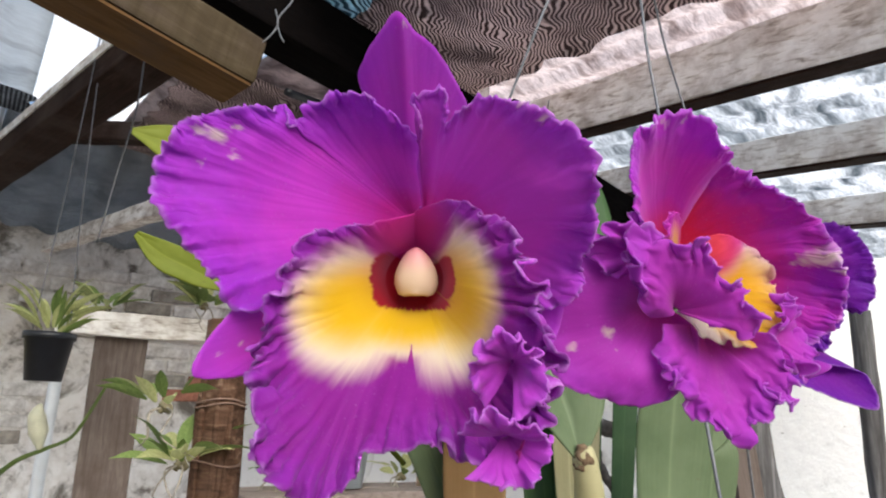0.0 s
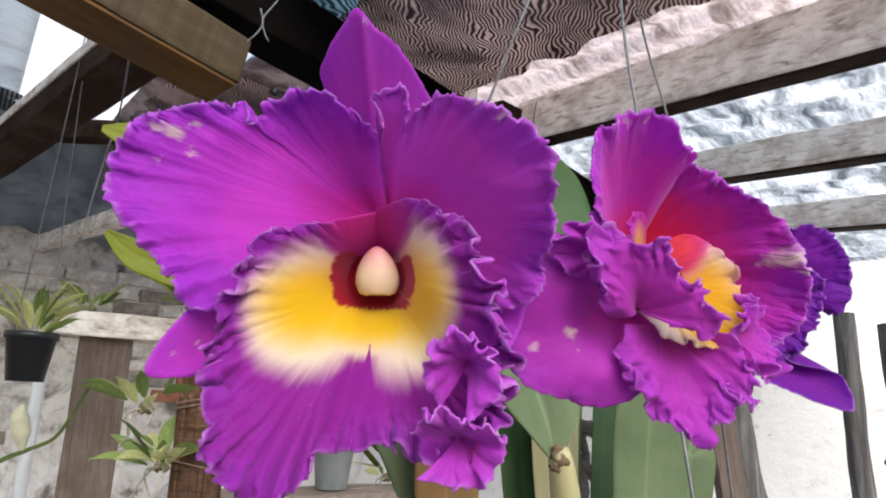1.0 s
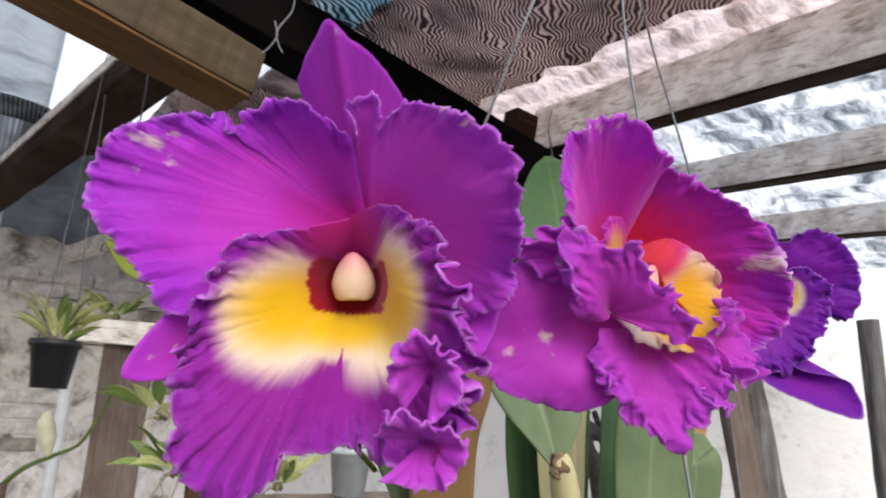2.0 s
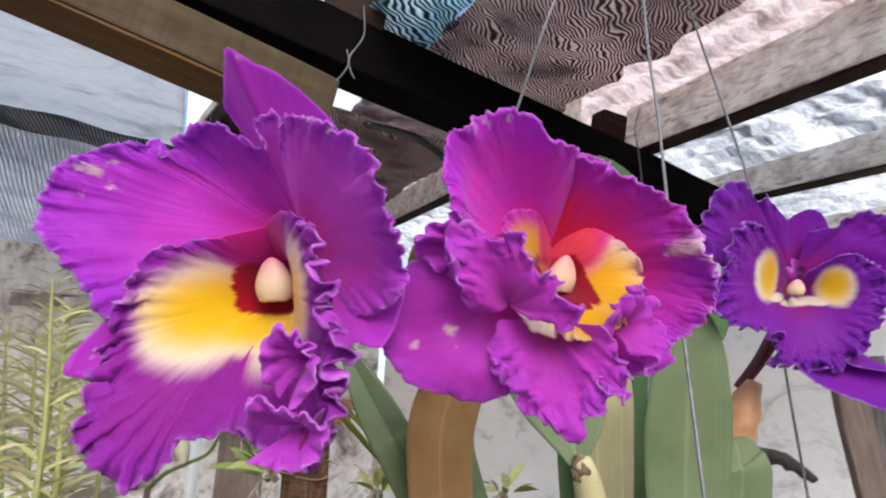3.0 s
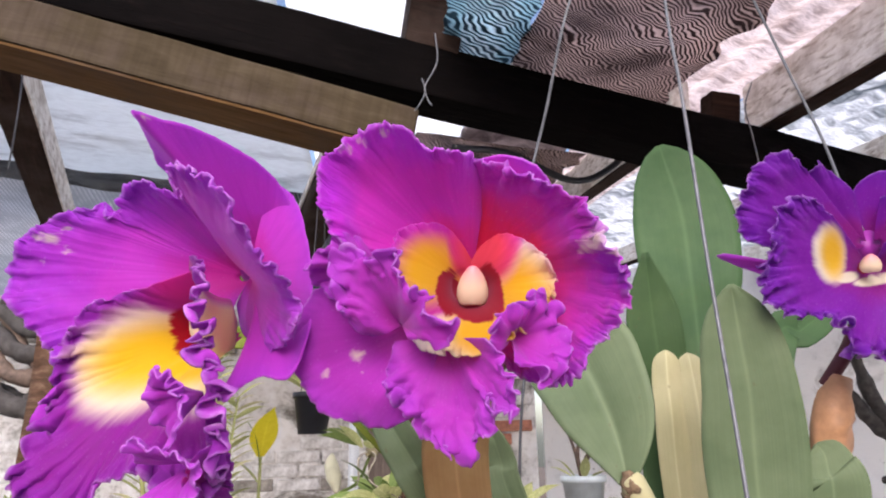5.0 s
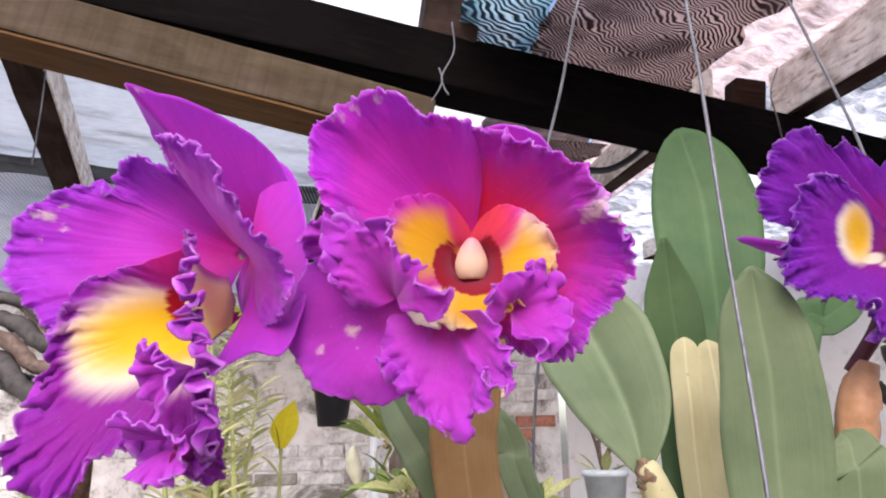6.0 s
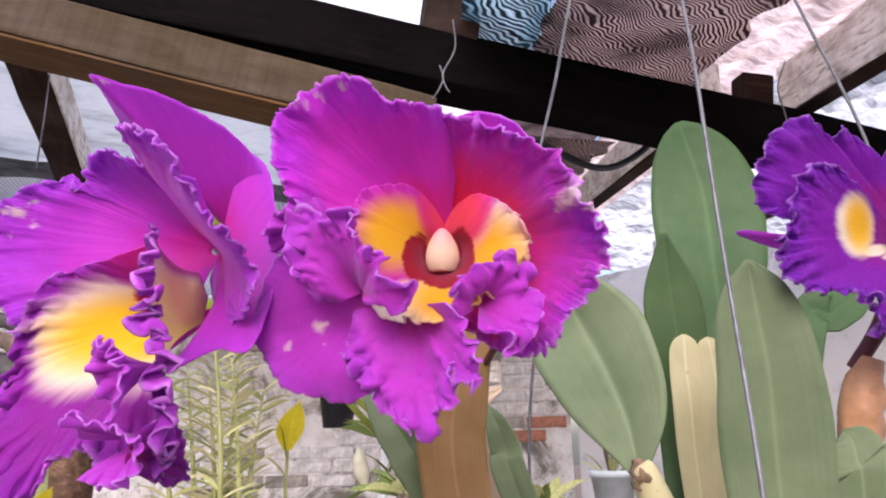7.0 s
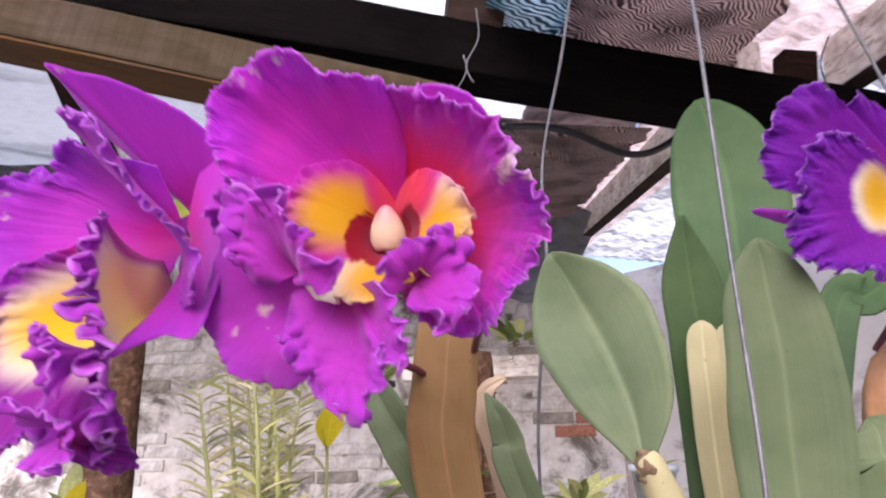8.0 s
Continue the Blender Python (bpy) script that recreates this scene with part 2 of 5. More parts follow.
LEAF_PALE = leaf_material("yellowish young leaf", (0.52, 0.49, 0.28), (0.64, 0.60, 0.38), 0.3)
LEAF_LIME = leaf_material("lime green leaf", (0.38, 0.42, 0.18), (0.66, 0.68, 0.36), 0.45, 1.0)
LEAF_OLIVE = leaf_material("olive green leaf", (0.16, 0.20, 0.02), (0.26, 0.30, 0.05), 0.4)
LEAF_YELLOW = leaf_material("yellow leaf", (0.75, 0.62, 0.02), (0.85, 0.72, 0.05), 0.4)
SHEATH = leaf_material("tan dry sheath", (0.24, 0.136, 0.056), (0.336, 0.216, 0.104), 0.15)
PAPER = leaf_material("dry papery bract", (0.60, 0.46, 0.33), (0.74, 0.62, 0.48), 0.35)
BOARD_GREY = wood("pinkish grey old board", [(0.3, (0.20, 0.16, 0.14)), (0.55, (0.32, 0.27, 0.24)), (0.8, (0.42, 0.37, 0.33))], stain=(0.14, 0.10, 0.08))
BOARD_UP = wood("grey-brown upright board", [(0.3, (0.10, 0.078, 0.068)), (0.55, (0.17, 0.138, 0.122)), (0.8, (0.25, 0.21, 0.19))], grain=(40, 40, 3), stain=(0.08, 0.06, 0.05), stain_at=0.58, blotch=7.0)
LOG_GREY = wood("grey split log", [(0.25, (0.04, 0.039, 0.041)), (0.5, (0.14, 0.138, 0.14)), (0.75, (0.29, 0.288, 0.295))], grain=(30, 30, 2), stain=(0.05, 0.04, 0.035), stain_at=0.58, bump_k=1.0)
OVARY = plain("purple flower base", (0.24, 0.018, 0.25), 0.5, var=0.2, scale=120)
STEM = plain("purple-brown flower stem", (0.10, 0.02, 0.03), 0.4, var=0.3, scale=80)
BULB = plain("orange-brown pseudobulb", (0.40, 0.21, 0.11), 0.5, var=0.35, scale=45)
WIRE = plain("grey galvanised wire", (0.14, 0.145, 0.16), 0.55, 0.4, var=0.3, scale=120)
RUST = plain("rusty tie wire", (0.20, 0.13, 0.10), 0.7, 0.3, var=0.4, scale=120)
WOOD_YELLOW = wood("ochre sawn timber", [(0.3, (0.042, 0.031, 0.018)), (0.55, (0.060, 0.046, 0.028)), (0.75, (0.080, 0.062, 0.040))], grain=(3, 16, 16), blotch=9.0, sawn=0.4)
WOOD_TAN = wood("bare tan brown timber", [(0.3, (0.085, 0.046, 0.018)), (0.55, (0.13, 0.072, 0.030)), (0.8, (0.18, 0.105, 0.05))], grain=(3, 20, 20), blotch=7.0)
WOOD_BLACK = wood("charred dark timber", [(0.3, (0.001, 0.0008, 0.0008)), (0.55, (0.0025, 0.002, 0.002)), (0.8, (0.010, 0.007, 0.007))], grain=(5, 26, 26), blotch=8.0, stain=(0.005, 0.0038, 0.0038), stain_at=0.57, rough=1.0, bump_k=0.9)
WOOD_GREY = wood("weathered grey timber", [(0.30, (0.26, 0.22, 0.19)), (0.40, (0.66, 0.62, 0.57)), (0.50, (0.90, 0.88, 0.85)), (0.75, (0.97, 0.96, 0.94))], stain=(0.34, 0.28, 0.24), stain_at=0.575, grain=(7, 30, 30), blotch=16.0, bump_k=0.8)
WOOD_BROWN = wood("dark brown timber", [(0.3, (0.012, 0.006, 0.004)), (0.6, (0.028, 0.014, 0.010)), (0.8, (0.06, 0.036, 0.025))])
BARK = wood("rough bark", [(0.3, (0.03, 0.016, 0.010)), (0.55, (0.10, 0.055, 0.035)), (0.8, (0.25, 0.17, 0.12))], grain=(2, 30, 30), bump_k=1.0)
TWIG = plain("grey-brown twig bark", (0.10, 0.07, 0.055), 0.8, var=0.5, scale=90, bump_k=0.6)
BRANCH = plain("dark grey dead bark", (0.05, 0.046, 0.045), 0.85, var=0.5, scale=60, bump_k=0.7)
NODE = plain("fibrous dry node", (0.17, 0.115, 0.07), 0.9, var=0.4, scale=500, bump_k=0.8)
BLACK_PLASTIC = plain("black plastic pot", (0.012, 0.014, 0.020), 0.45, var=0.3)
CLEAR_POT = plain("cloudy clear plastic", (0.45, 0.52, 0.55), 0.3, var=0.2)
BUD = plain("pale cream bud", (0.62, 0.62, 0.46), 0.5, var=0.15)
ROOT = plain("grey aerial root", (0.30, 0.27, 0.22), 0.8, var=0.3, scale=200)
PIPE = plain("pale grey pipe", (0.62, 0.66, 0.70), 0.4, var=0.1)
MOSS = plain("mossy roots", (0.16, 0.14, 0.08), 0.9, var=0.6, scale=120, bump_k=0.8)
SOIL = plain("bare soil ground", (0.16, 0.12, 0.09), 0.95, var=0.4, scale=6, bump_k=0.8)


def sheet_material(name, light, dirt, dirt_at, through_share, stretch=(1, 1, 1), scale=6, brushed=0.25):
    """Old plastic roofing: pale, stained, lets light through."""
    m, N, L, b = mat(name, 0.55, spec=0.2)
    t = noise_node(N, L, scale, 8, stretch=stretch, distort=0.8, rough=0.65)
    fine = noise_node(N, L, scale * 9, 5, stretch=stretch)
    k = ramp(N, [(dirt_at - 0.12, (0, 0, 0)), (dirt_at + 0.12, (1, 1, 1))])
    L.new(t.outputs[0], k.inputs[0])
    col = mixc(N, L, k.outputs[0], light, dirt)
    fr = ramp(N, [(0.3, (1 - brushed,) * 3), (0.6, (1 + 0.4 * brushed,) * 3)])
    L.new(fine.outputs[0], fr.inputs[0])
    col = mixc(N, L, 1.0, col, fr.outputs[0], "MULTIPLY")
    L.new(col, b.inputs["Base Color"])
    bump(N, L, b, t.outputs[0], 0.4, 0.01)
    add_translucent(m, N, L, b, col, through_share)
    return m


SHEET_WHITE = sheet_material("stained translucent roofing", (0.97, 0.98, 0.99), (0.28, 0.31, 0.33), 0.55, 0.92, stretch=(1.5, 3, 1), scale=5)
SHEET_BLUE = sheet_material("bluish translucent roofing", (0.74, 0.78, 0.81), (0.46, 0.48, 0.50), 0.62, 0.66, stretch=(1, 2, 1), scale=3, brushed=0.08)
SHEET_CLEAN = sheet_material("clean translucent sheeting", (0.98, 0.98, 0.98), (0.80, 0.81, 0.82), 0.70, 0.93, scale=4, brushed=0.04)
SHEET_DARK = sheet_material("dark stained roofing", (0.60, 0.53, 0.52), (0.20, 0.165, 0.165), 0.53, 0.5, scale=7)
SHEET_PINK = sheet_material("pinkish stained roofing", (0.94, 0.86, 0.84), (0.50, 0.42, 0.40), 0.55, 0.9, stretch=(1, 3, 1), scale=13)


def net_material(name, thread, gap, scale, open_share, bands="DIAGONAL", bend=22.0, detail=3.0, swirl=0.35):
    """Woven shade net, seen with its wavy interference bands."""
    m, N, L, b = mat(name, 0.8, spec=0.1)
    w = N.new("ShaderNodeTexWave")
    w.wave_type, w.bands_direction = "BANDS", bands
    w.inputs["Scale"].default_value, w.inputs["Distortion"].default_value = scale, bend
    w.inputs["Detail"].default_value, w.inputs["Detail Scale"].default_value = detail, swirl
    L.new(N.new("ShaderNodeTexCoord").outputs["Object"], w.inputs["Vector"])
    worn = noise_node(N, L, 7, 5)
    wr = ramp(N, [(0.36, (0.45, 0.45, 0.45)), (0.62, (1, 1, 1))])
    L.new(worn.outputs[0], wr.inputs[0])
    lines = math_node(N, L, "MULTIPLY", w.outputs[1], wr.outputs[0])
    c = ramp(N, [(0.2, thread), (0.75, gap)])
    L.new(lines, c.inputs[0])
    L.new(c.outputs[0], b.inputs["Base Color"])
    tr = N.new("ShaderNodeBsdfTranslucent")
    L.new(c.outputs[0], tr.inputs[0])
    x = N.new("ShaderNodeMixShader")
    x.inputs[0].default_value = 0.5
    L.new(b.outputs[0], x.inputs[1])
    L.new(tr.outputs[0], x.inputs[2])
    clear = N.new("ShaderNodeBsdfTransparent")
    y = N.new("ShaderNodeMixShader")
    L.new(math_node(N, L, "MULTIPLY", w.outputs[1], open_share), y.inputs[0])
    L.new(x.outputs[0], y.inputs[1])
    L.new(clear.outputs[0], y.inputs[2])
    L.new(y.outputs[0], N["Material Output"].inputs[0])
    return m


NET_BROWN = net_material("brown shade net", (0.075, 0.052, 0.055), (0.74, 0.60, 0.58), 58, 0.2, bend=40.0, detail=2.4, swirl=0.17)
NET_BLUE = net_material("bluish shade net", (0.03, 0.07, 0.10), (0.50, 0.84, 1.0), 42, 0.38, bend=34.0, detail=2.2, swirl=0.22)
NET_GREY = net_material("grey shade net", (0.03, 0.033, 0.038), (0.36, 0.38, 0.40), 24, 0.30, "X", 1.2)
NET_SLATE = net_material("slate grey shade net", (0.16, 0.175, 0.19), (0.46, 0.49, 0.52), 55, 0.08, "X", 1.5)
NET_PALE = net_material("pale fine-meshed shade net", (0.46, 0.48, 0.50), (0.95, 0.96, 0.98), 17, 0.35, "X", 2.0)


def wall_material(name, stops, dirt, dirt_at, scale=5):
    m, N, L, b = mat(name, 0.9, spec=0.15)
    t = noise_node(N, L, scale, 10, rough=0.7)
    big = noise_node(N, L, scale * 0.35, 6, rough=0.7, distort=0.6)
    c = ramp(N, stops)
    L.new(t.outputs[0], c.inputs[0])
    k = ramp(N, [(dirt_at - 0.06, (0, 0, 0)), (dirt_at + 0.06, (1, 1, 1))])
    L.new(big.outputs[0], k.inputs[0])
    fleck = noise_node(N, L, scale * 3.5, 3)
    fk = ramp(N, [(0.70, (0, 0, 0)), (0.75, (1, 1, 1))])
    L.new(fleck.outputs[0], fk.inputs[0])
    col = mixc(N, L, k.outputs[0], c.outputs[0], dirt)
    L.new(mixc(N, L, math_node(N, L, "MULTIPLY", fk.outputs[0], 0.6), col, (0.20, 0.19, 0.18)), b.inputs["Base Color"])
    bump(N, L, b, t.outputs[0], 0.8, 0.01)
    return m


WALL_WHITE = wall_material("white limewash with spots", [(0.3, (0.66, 0.67, 0.68)), (0.42, (0.85, 0.86, 0.87)), (0.8, (0.90, 0.905, 0.915))], (0.46, 0.455, 0.45), 0.62, 9)
WALL_OLD = wall_material("flaking old plaster", [(0.33, (0.20, 0.18, 0.165)), (0.44, (0.76, 0.74, 0.72)), (0.58, (0.93, 0.925, 0.92))], (0.20, 0.185, 0.165), 0.565, 9)
BRICK = plain("old grey-brown brick", (0.80, 0.775, 0.75), 0.9, var=0.42, scale=26, bump_k=0.8)
BRICK_DARK = plain("mossy dark brick", (0.34, 0.32, 0.29), 0.95, var=0.5, scale=22, bump_k=0.9)
BRICK_RED = plain("bare red brick", (0.45, 0.20, 0.14), 0.9, var=0.35, scale=40, bump_k=0.8)

# ---- large structure ----
UP = Vector((0.134, -0.0386, 0.990)).normalized()
RAFTER = Vector((0.58, -0.807, -0.11)).normalized()
ACROSS = UP.cross(RAFTER).normalized()
RAFTER = ACROSS.cross(UP).normalized() * -1 if ACROSS.cross(UP).dot(RAFTER) < 0 else ACROSS.cross(UP).normalized()


def frame_of(origin, x, y, z):
    m = Matrix((x, y, z)).transposed().to_4x4()
    m.translation = origin
    return m


ROOF = frame_of(Vector((0.325, 1.677, 2.218)), ACROSS, RAFTER, UP)


def roof_point(a, b, h=0.0):
    return ROOF @ Vector((a, b, h))


def beam(name, start, end, height, width, material, label, cat="beam", drop=0.0, side=1, rough=0.003, seed=0):
    """A timber whose front lower edge runs from start to end; width goes back (side) and height goes up."""
    s, e = Vector(start), Vector(end)
    x = (e - s).normalized()
    y = Vector((0, 0, 1)).cross(x).normalized() * side
    z = x.cross(y) * side
    c = (s + e) / 2 + y * width / 2 + z * height / 2
    m = frame_of(c, x, y * side, z)
    ob = part(name, box(Matrix(), ((e - s).length, width, height), 0.005, rough, 24, seed), material, None)
    ob.matrix_world = m
    return tagged(ob, label, cat, kind="structure")


ground_bm = bmesh.new()
bmesh.ops.create_grid(ground_bm, x_segments=60, y_segments=60, size=40)
for v in ground_bm.verts:
    v.co.z = 0.03 * noise.noise(v.co * 0.8)
tagged(part("ground", ground_bm, SOIL, None), "bare brown soil under the shade house", "ground", kind="structure")

# main dark beam and the ochre beam bolted to its front
KDIR = Vector((0.71, 0.70, -0.115)).normalized()
KEND = Vector((-0.175, 1.13, 2.166))
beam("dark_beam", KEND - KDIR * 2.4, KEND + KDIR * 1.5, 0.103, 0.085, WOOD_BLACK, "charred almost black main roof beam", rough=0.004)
YDIR = Vector((0.71, 0.70, -0.175)).normalized()
YEND = Vector((-0.214, 1.056, 2.052))
ochre = beam("ochre_beam", YEND - YDIR * 1.9, YEND, 0.078, 0.10, WOOD_YELLOW, "ochre sawn timber beam with square cut end", rough=0.002, seed=3)
face = part("underside", box(Matrix(), (1.892, 0.090, 0.006), 0.001, 0.001, 24, 3), WOOD_TAN, ochre, "bare tan brown underside", local=True)
face.matrix_basis = Matrix.Translation((0, 0, -0.078 / 2 - 0.002))

# rafters: across offset, from, to along the rafter line
def rafter(a, b0, b1, material, label, h=0.11, w=0.045, seed=0, under=True):
    s, e = roof_point(a, b0), roof_point(a, b1)
    ob = beam("rafter", s, e, h, w, material, label, "rafter", side=-1, rough=0.003, seed=seed)
    # dark strip below the rafter: the shade of its underside as colour
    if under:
        strip = part("underside", box(Matrix(), ((e - s).length, w * 0.97, 0.006), 0.001, 0.001, 24, seed), WOOD_BROWN, ob, "dark brown underside with shade in its colour", local=True)
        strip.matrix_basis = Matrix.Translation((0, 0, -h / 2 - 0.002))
    return ob


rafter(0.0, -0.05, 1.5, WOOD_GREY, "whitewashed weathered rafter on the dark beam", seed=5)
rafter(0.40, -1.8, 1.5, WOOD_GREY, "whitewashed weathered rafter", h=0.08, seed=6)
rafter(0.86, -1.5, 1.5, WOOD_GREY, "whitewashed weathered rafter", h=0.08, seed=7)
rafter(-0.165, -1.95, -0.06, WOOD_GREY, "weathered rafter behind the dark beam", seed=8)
edged = beam("rafter", (-0.30, 1.036, 2.186), (-2.25, 2.83, 2.170), 0.075, 0.095, WOOD_BROWN, "dark brown rafter with pale lit edge behind the ochre beam", "rafter", side=-1, seed=9)
beam("wall_plate", (-1.87, 3.306, 2.231), (-0.877, 2.318, 2.168), 0.06, 0.06, WOOD_GREY, "pale grey timber under the back roofing", side=-1, seed=31)
beam("purlin", (-1.862, 2.62, 2.537), (-0.866, 2.265, 2.402), 0.07, 0.06, WOOD_BROWN, "dark brown purlin across the rafters", side=-1, seed=33)
edged_far = beam("rafter", (-0.949, 0.702, 2.311), (-2.285, 1.827, 2.156), 0.09, 0.075, WOOD_BROWN, "dark brown rafter with pale edge", "rafter", side=-1, seed=10)
# pale strips: weathering, and the light on the upper side, both as colour
for ob, run, y, h, up in ((edged, 2.645, 0.0475, 0.024, 0.025), (edged_far, 1.75, -0.0375, 0.09, 0.0)):
    strip = part("lit_weathered_face", box(Matrix(), (run, 0.005, h * 0.96), 0.001, 0.001, 24, 6), WOOD_GREY, ob, "pale weathered side with light in its colour", local=True)
    strip.matrix_basis = Matrix.Translation((0, y + math.copysign(0.002, y), up))
# chock on the dark beam
chock = part("wooden_chock", box(Matrix(), (0.065, 0.05, 0.075), 0.004, 0.003, 4, 2), WOOD_BROWN, None)
chock.matrix_world = frame_of(Vector((0.222, 1.575, 2.235)), ACROSS, RAFTER, UP)
tagged(chock, "small weathered wooden block on the dark beam", "block")
# block standing where the net ends on top of the beam
prop = part("wooden_block", box(Matrix(), (0.10, 0.07, 0.14), 0.004, 0.004, 4, 4), WOOD_BROWN, None)
prop.matrix_world = frame_of(Vector((-0.215, 1.13, 2.325)), KDIR, UP.cross(KDIR).normalized(), KDIR.cross(UP.cross(KDIR)).normalized())
tagged(prop, "dark brown wooden block on top of the beam", "block")


def sheet(name, a0, a1, b0, b1, h, material, label, wave=0.006, period=0.07, along="a", tear=0.0, nx=70, ny=50, seed=0, sag=0.0, drop=0.0):
    """Roof sheeting in the roof's own plane: corrugated, with an uneven edge."""
    bm = bmesh.new()
    g = []
    for i in range(nx + 1):
        row = []
        for j in range(ny + 1):
            u, v = i / nx, j / ny
            a, b = a0 + (a1 - a0) * u, b0 + (b1 - b0) * v
            if tear:
                a += tear * noise.noise(Vector((b * 14, seed, 0))) * (u ** 6) + tear * noise.noise(Vector((b * 14, seed, 7))) * ((1 - u) ** 6)
            q = a if along == "a" else b
            z = h + wave * math.sin(2 * math.pi * q / period) + 0.012 * noise.noise(Vector((a * 3, b * 3, seed))) - sag * math.sin(math.pi * u) * math.sin(math.pi * v) - drop * (1 - v)
            row.append(bm.verts.new((a, b, z)))
        g.append(row)
    for i in range(nx):
        for j in range(ny):
            bm.faces.new((g[i][j], g[i + 1][j], g[i + 1][j + 1], g[i][j + 1]))
    smooth(bm)
    ob = part(name, bm, material, None)
    ob.matrix_world = ROOF
    solid(ob, 0.0015)
    return tagged(ob, label, "roof sheet", kind="structure")


sheet("roof_sheet_1", -0.02, 1.60, -3.0, 1.25, 0.112, SHEET_WHITE, "stained translucent white roofing over the rafters")
sheet("roof_sheet_2", -0.27, -0.02, -3.0, 1.25, 0.110, SHEET_PINK, "pinkish stained roofing between the rafters", seed=2)
sheet("roof_sheet_3", -3.6, -1.06, -1.75, 0.1, 0.10, SHEET_BLUE, "bluish grey translucent roofing sheet", wave=0.003, seed=4)
# added white strip in place of the bright open sky in this gap
sheet("sky_gap_sheet", -1.06, -0.74, -1.75, 0.35, 0.15, SHEET_CLEAN, "white translucent strip standing in for bright sky beside the dark rafter", seed=21)
sheet("roof_sheet_7", -0.76, -0.585, -0.80, 0.35, 0.155, SHEET_CLEAN, "short clean piece of translucent roofing behind the beam", nx=20, ny=30, seed=23)
sheet("roof_sheet_8", -0.60, -0.27, -0.86, 0.02, 0.125, SHEET_DARK, "grey-brown stained roofing patch behind the beam", nx=20, ny=20, seed=25, tear=0.02)
sheet("roof_sheet_4", -0.76, -0.27, -1.9, -0.82, 0.12, SHEET_DARK, "dark stained strip of roofing", seed=6)
sheet("shade_net_5", -1.12, -0.17, -2.65, -1.50, 0.06, NET_SLATE, "slate grey shade net over the back", wave=0.012, period=0.16, seed=12, drop=0.34)
sheet("shade_net_6", -4.2, -1.12, -3.3, -1.50, 0.06, NET_PALE, "pale fine-meshed shade net over the back", wave=0.012, period=0.9, seed=17, drop=0.52)
sheet("shade_net_4", -0.76, -0.30, -1.5, -0.38, 0.02, NET_BROWN, "brown woven shade net hanging behind the beam", wave=0.006, period=0.4, tear=0.04, seed=14)
sheet("shade_net_1", -0.60, -0.25, -0.25, 1.2, 0.035, NET_BROWN, "brown woven shade net with torn edge", wave=0.004, period=0.4, tear=0.03, seed=8)
sheet("shade_net_2", -0.75, -0.60, -0.20, 0.9, 0.03, NET_BLUE, "bluish scrap of shade net above the beam", wave=0.003, period=0.3, tear=0.03, nx=30, seed=9)
sheet("shade_net_3", -3.2, -1.05, -1.50, -1.22, 0.03, NET_GREY, "grey strip of shade net along the roofing", wave=0.004, period=0.3, tear=0.02, seed=11)

# back wall: old masonry on one side, limewashed on the other
WX = Vector((0.82, 0.572, 0)).normalized()
WY = Vector((-WX.y, WX.x, 0))
WALL0 = Vector((-1.05, 3.80, 0))


def wall(name, x0, x1, z1, material, label, thick=0.18):
    ob = part(name, box(Matrix(), (x1 - x0, thick, z1), 0.004, 0.0, 0), material, None)
    ob.matrix_world = frame_of(WALL0 + WX * (x0 + x1) / 2 + WY * thick / 2 + Vector((0, 0, z1 / 2)), WX, WY, Vector((0, 0, 1)))
    return tagged(ob, label, "wall", kind="structure")


wall_left = wall("wall_left", -4.6, -0.02, 2.36, WALL_OLD, "old flaking masonry wall with bare brick courses")


def plain_wall(name, p, q, h, label):
    p, q = Vector((*p, 0)), Vector((*q, 0))
    x = (q - p).normalized()
    ob = part(name, box(Matrix(), ((q - p).length, 0.15, h), 0.004), WALL_WHITE, None)
    ob.matrix_world = frame_of((p + q) / 2 + Vector((0, 0, h / 2)), x, Vector((-x.y, x.x, 0)), Vector((0, 0, 1)))
    return tagged(ob, label, "wall", kind="structure")


plain_wall("wall_right", (-1.0, 3.84), (4.3, 2.25), 2.42, "limewashed white wall with dark spots")
# three unseen walls, added to close the surroundings and bounce light
plain_wall("unseen_wall_near", (-3.35, -2.5), (4.45, -2.35), 1.3, "low unseen white wall added to bounce light")
plain_wall("unseen_wall_side", (4.4, -2.3), (4.4, 2.2), 1.5, "unseen white side wall added to bounce light")
plain_wall("unseen_wall_far_side", (-4.75, 1.1), (-3.3, -2.5), 1.5, "unseen white side wall added to bounce light")


# ---- orchid flowers ----
# control outlines in millimetres in each flower's own axes: x across, y up, z towards the viewer; the first is the claw
FAN_A = {}
FAN_A["dorsal_sepal"] = [(-2, 24, -48), (-13, 59, -35), (-23, 80, -6), (-20, 89, 3), (-12, 96, 15), (-6, 99, 24), (-1, 96, 15), (8, 91, 3), (18, 80, -16), (24, 66, -30), (27, 48, -34), (16, 22, -34)]
FAN_A["petal_left"] = [(0, 23, -30), (6, 55, -12), (-4, 62, 2), (-16, 70, 10), (-28, 73, 8), (-43, 69, 3), (-48, 59, 9), (-52, 68, 9), (-63, 65, 18), (-74, 62, 24), (-84, 56, 29), (-91, 37, 33), (-83, 19, 32), (-72, 3, 29), (-58, -10, 22), (-12, -1, -15)]
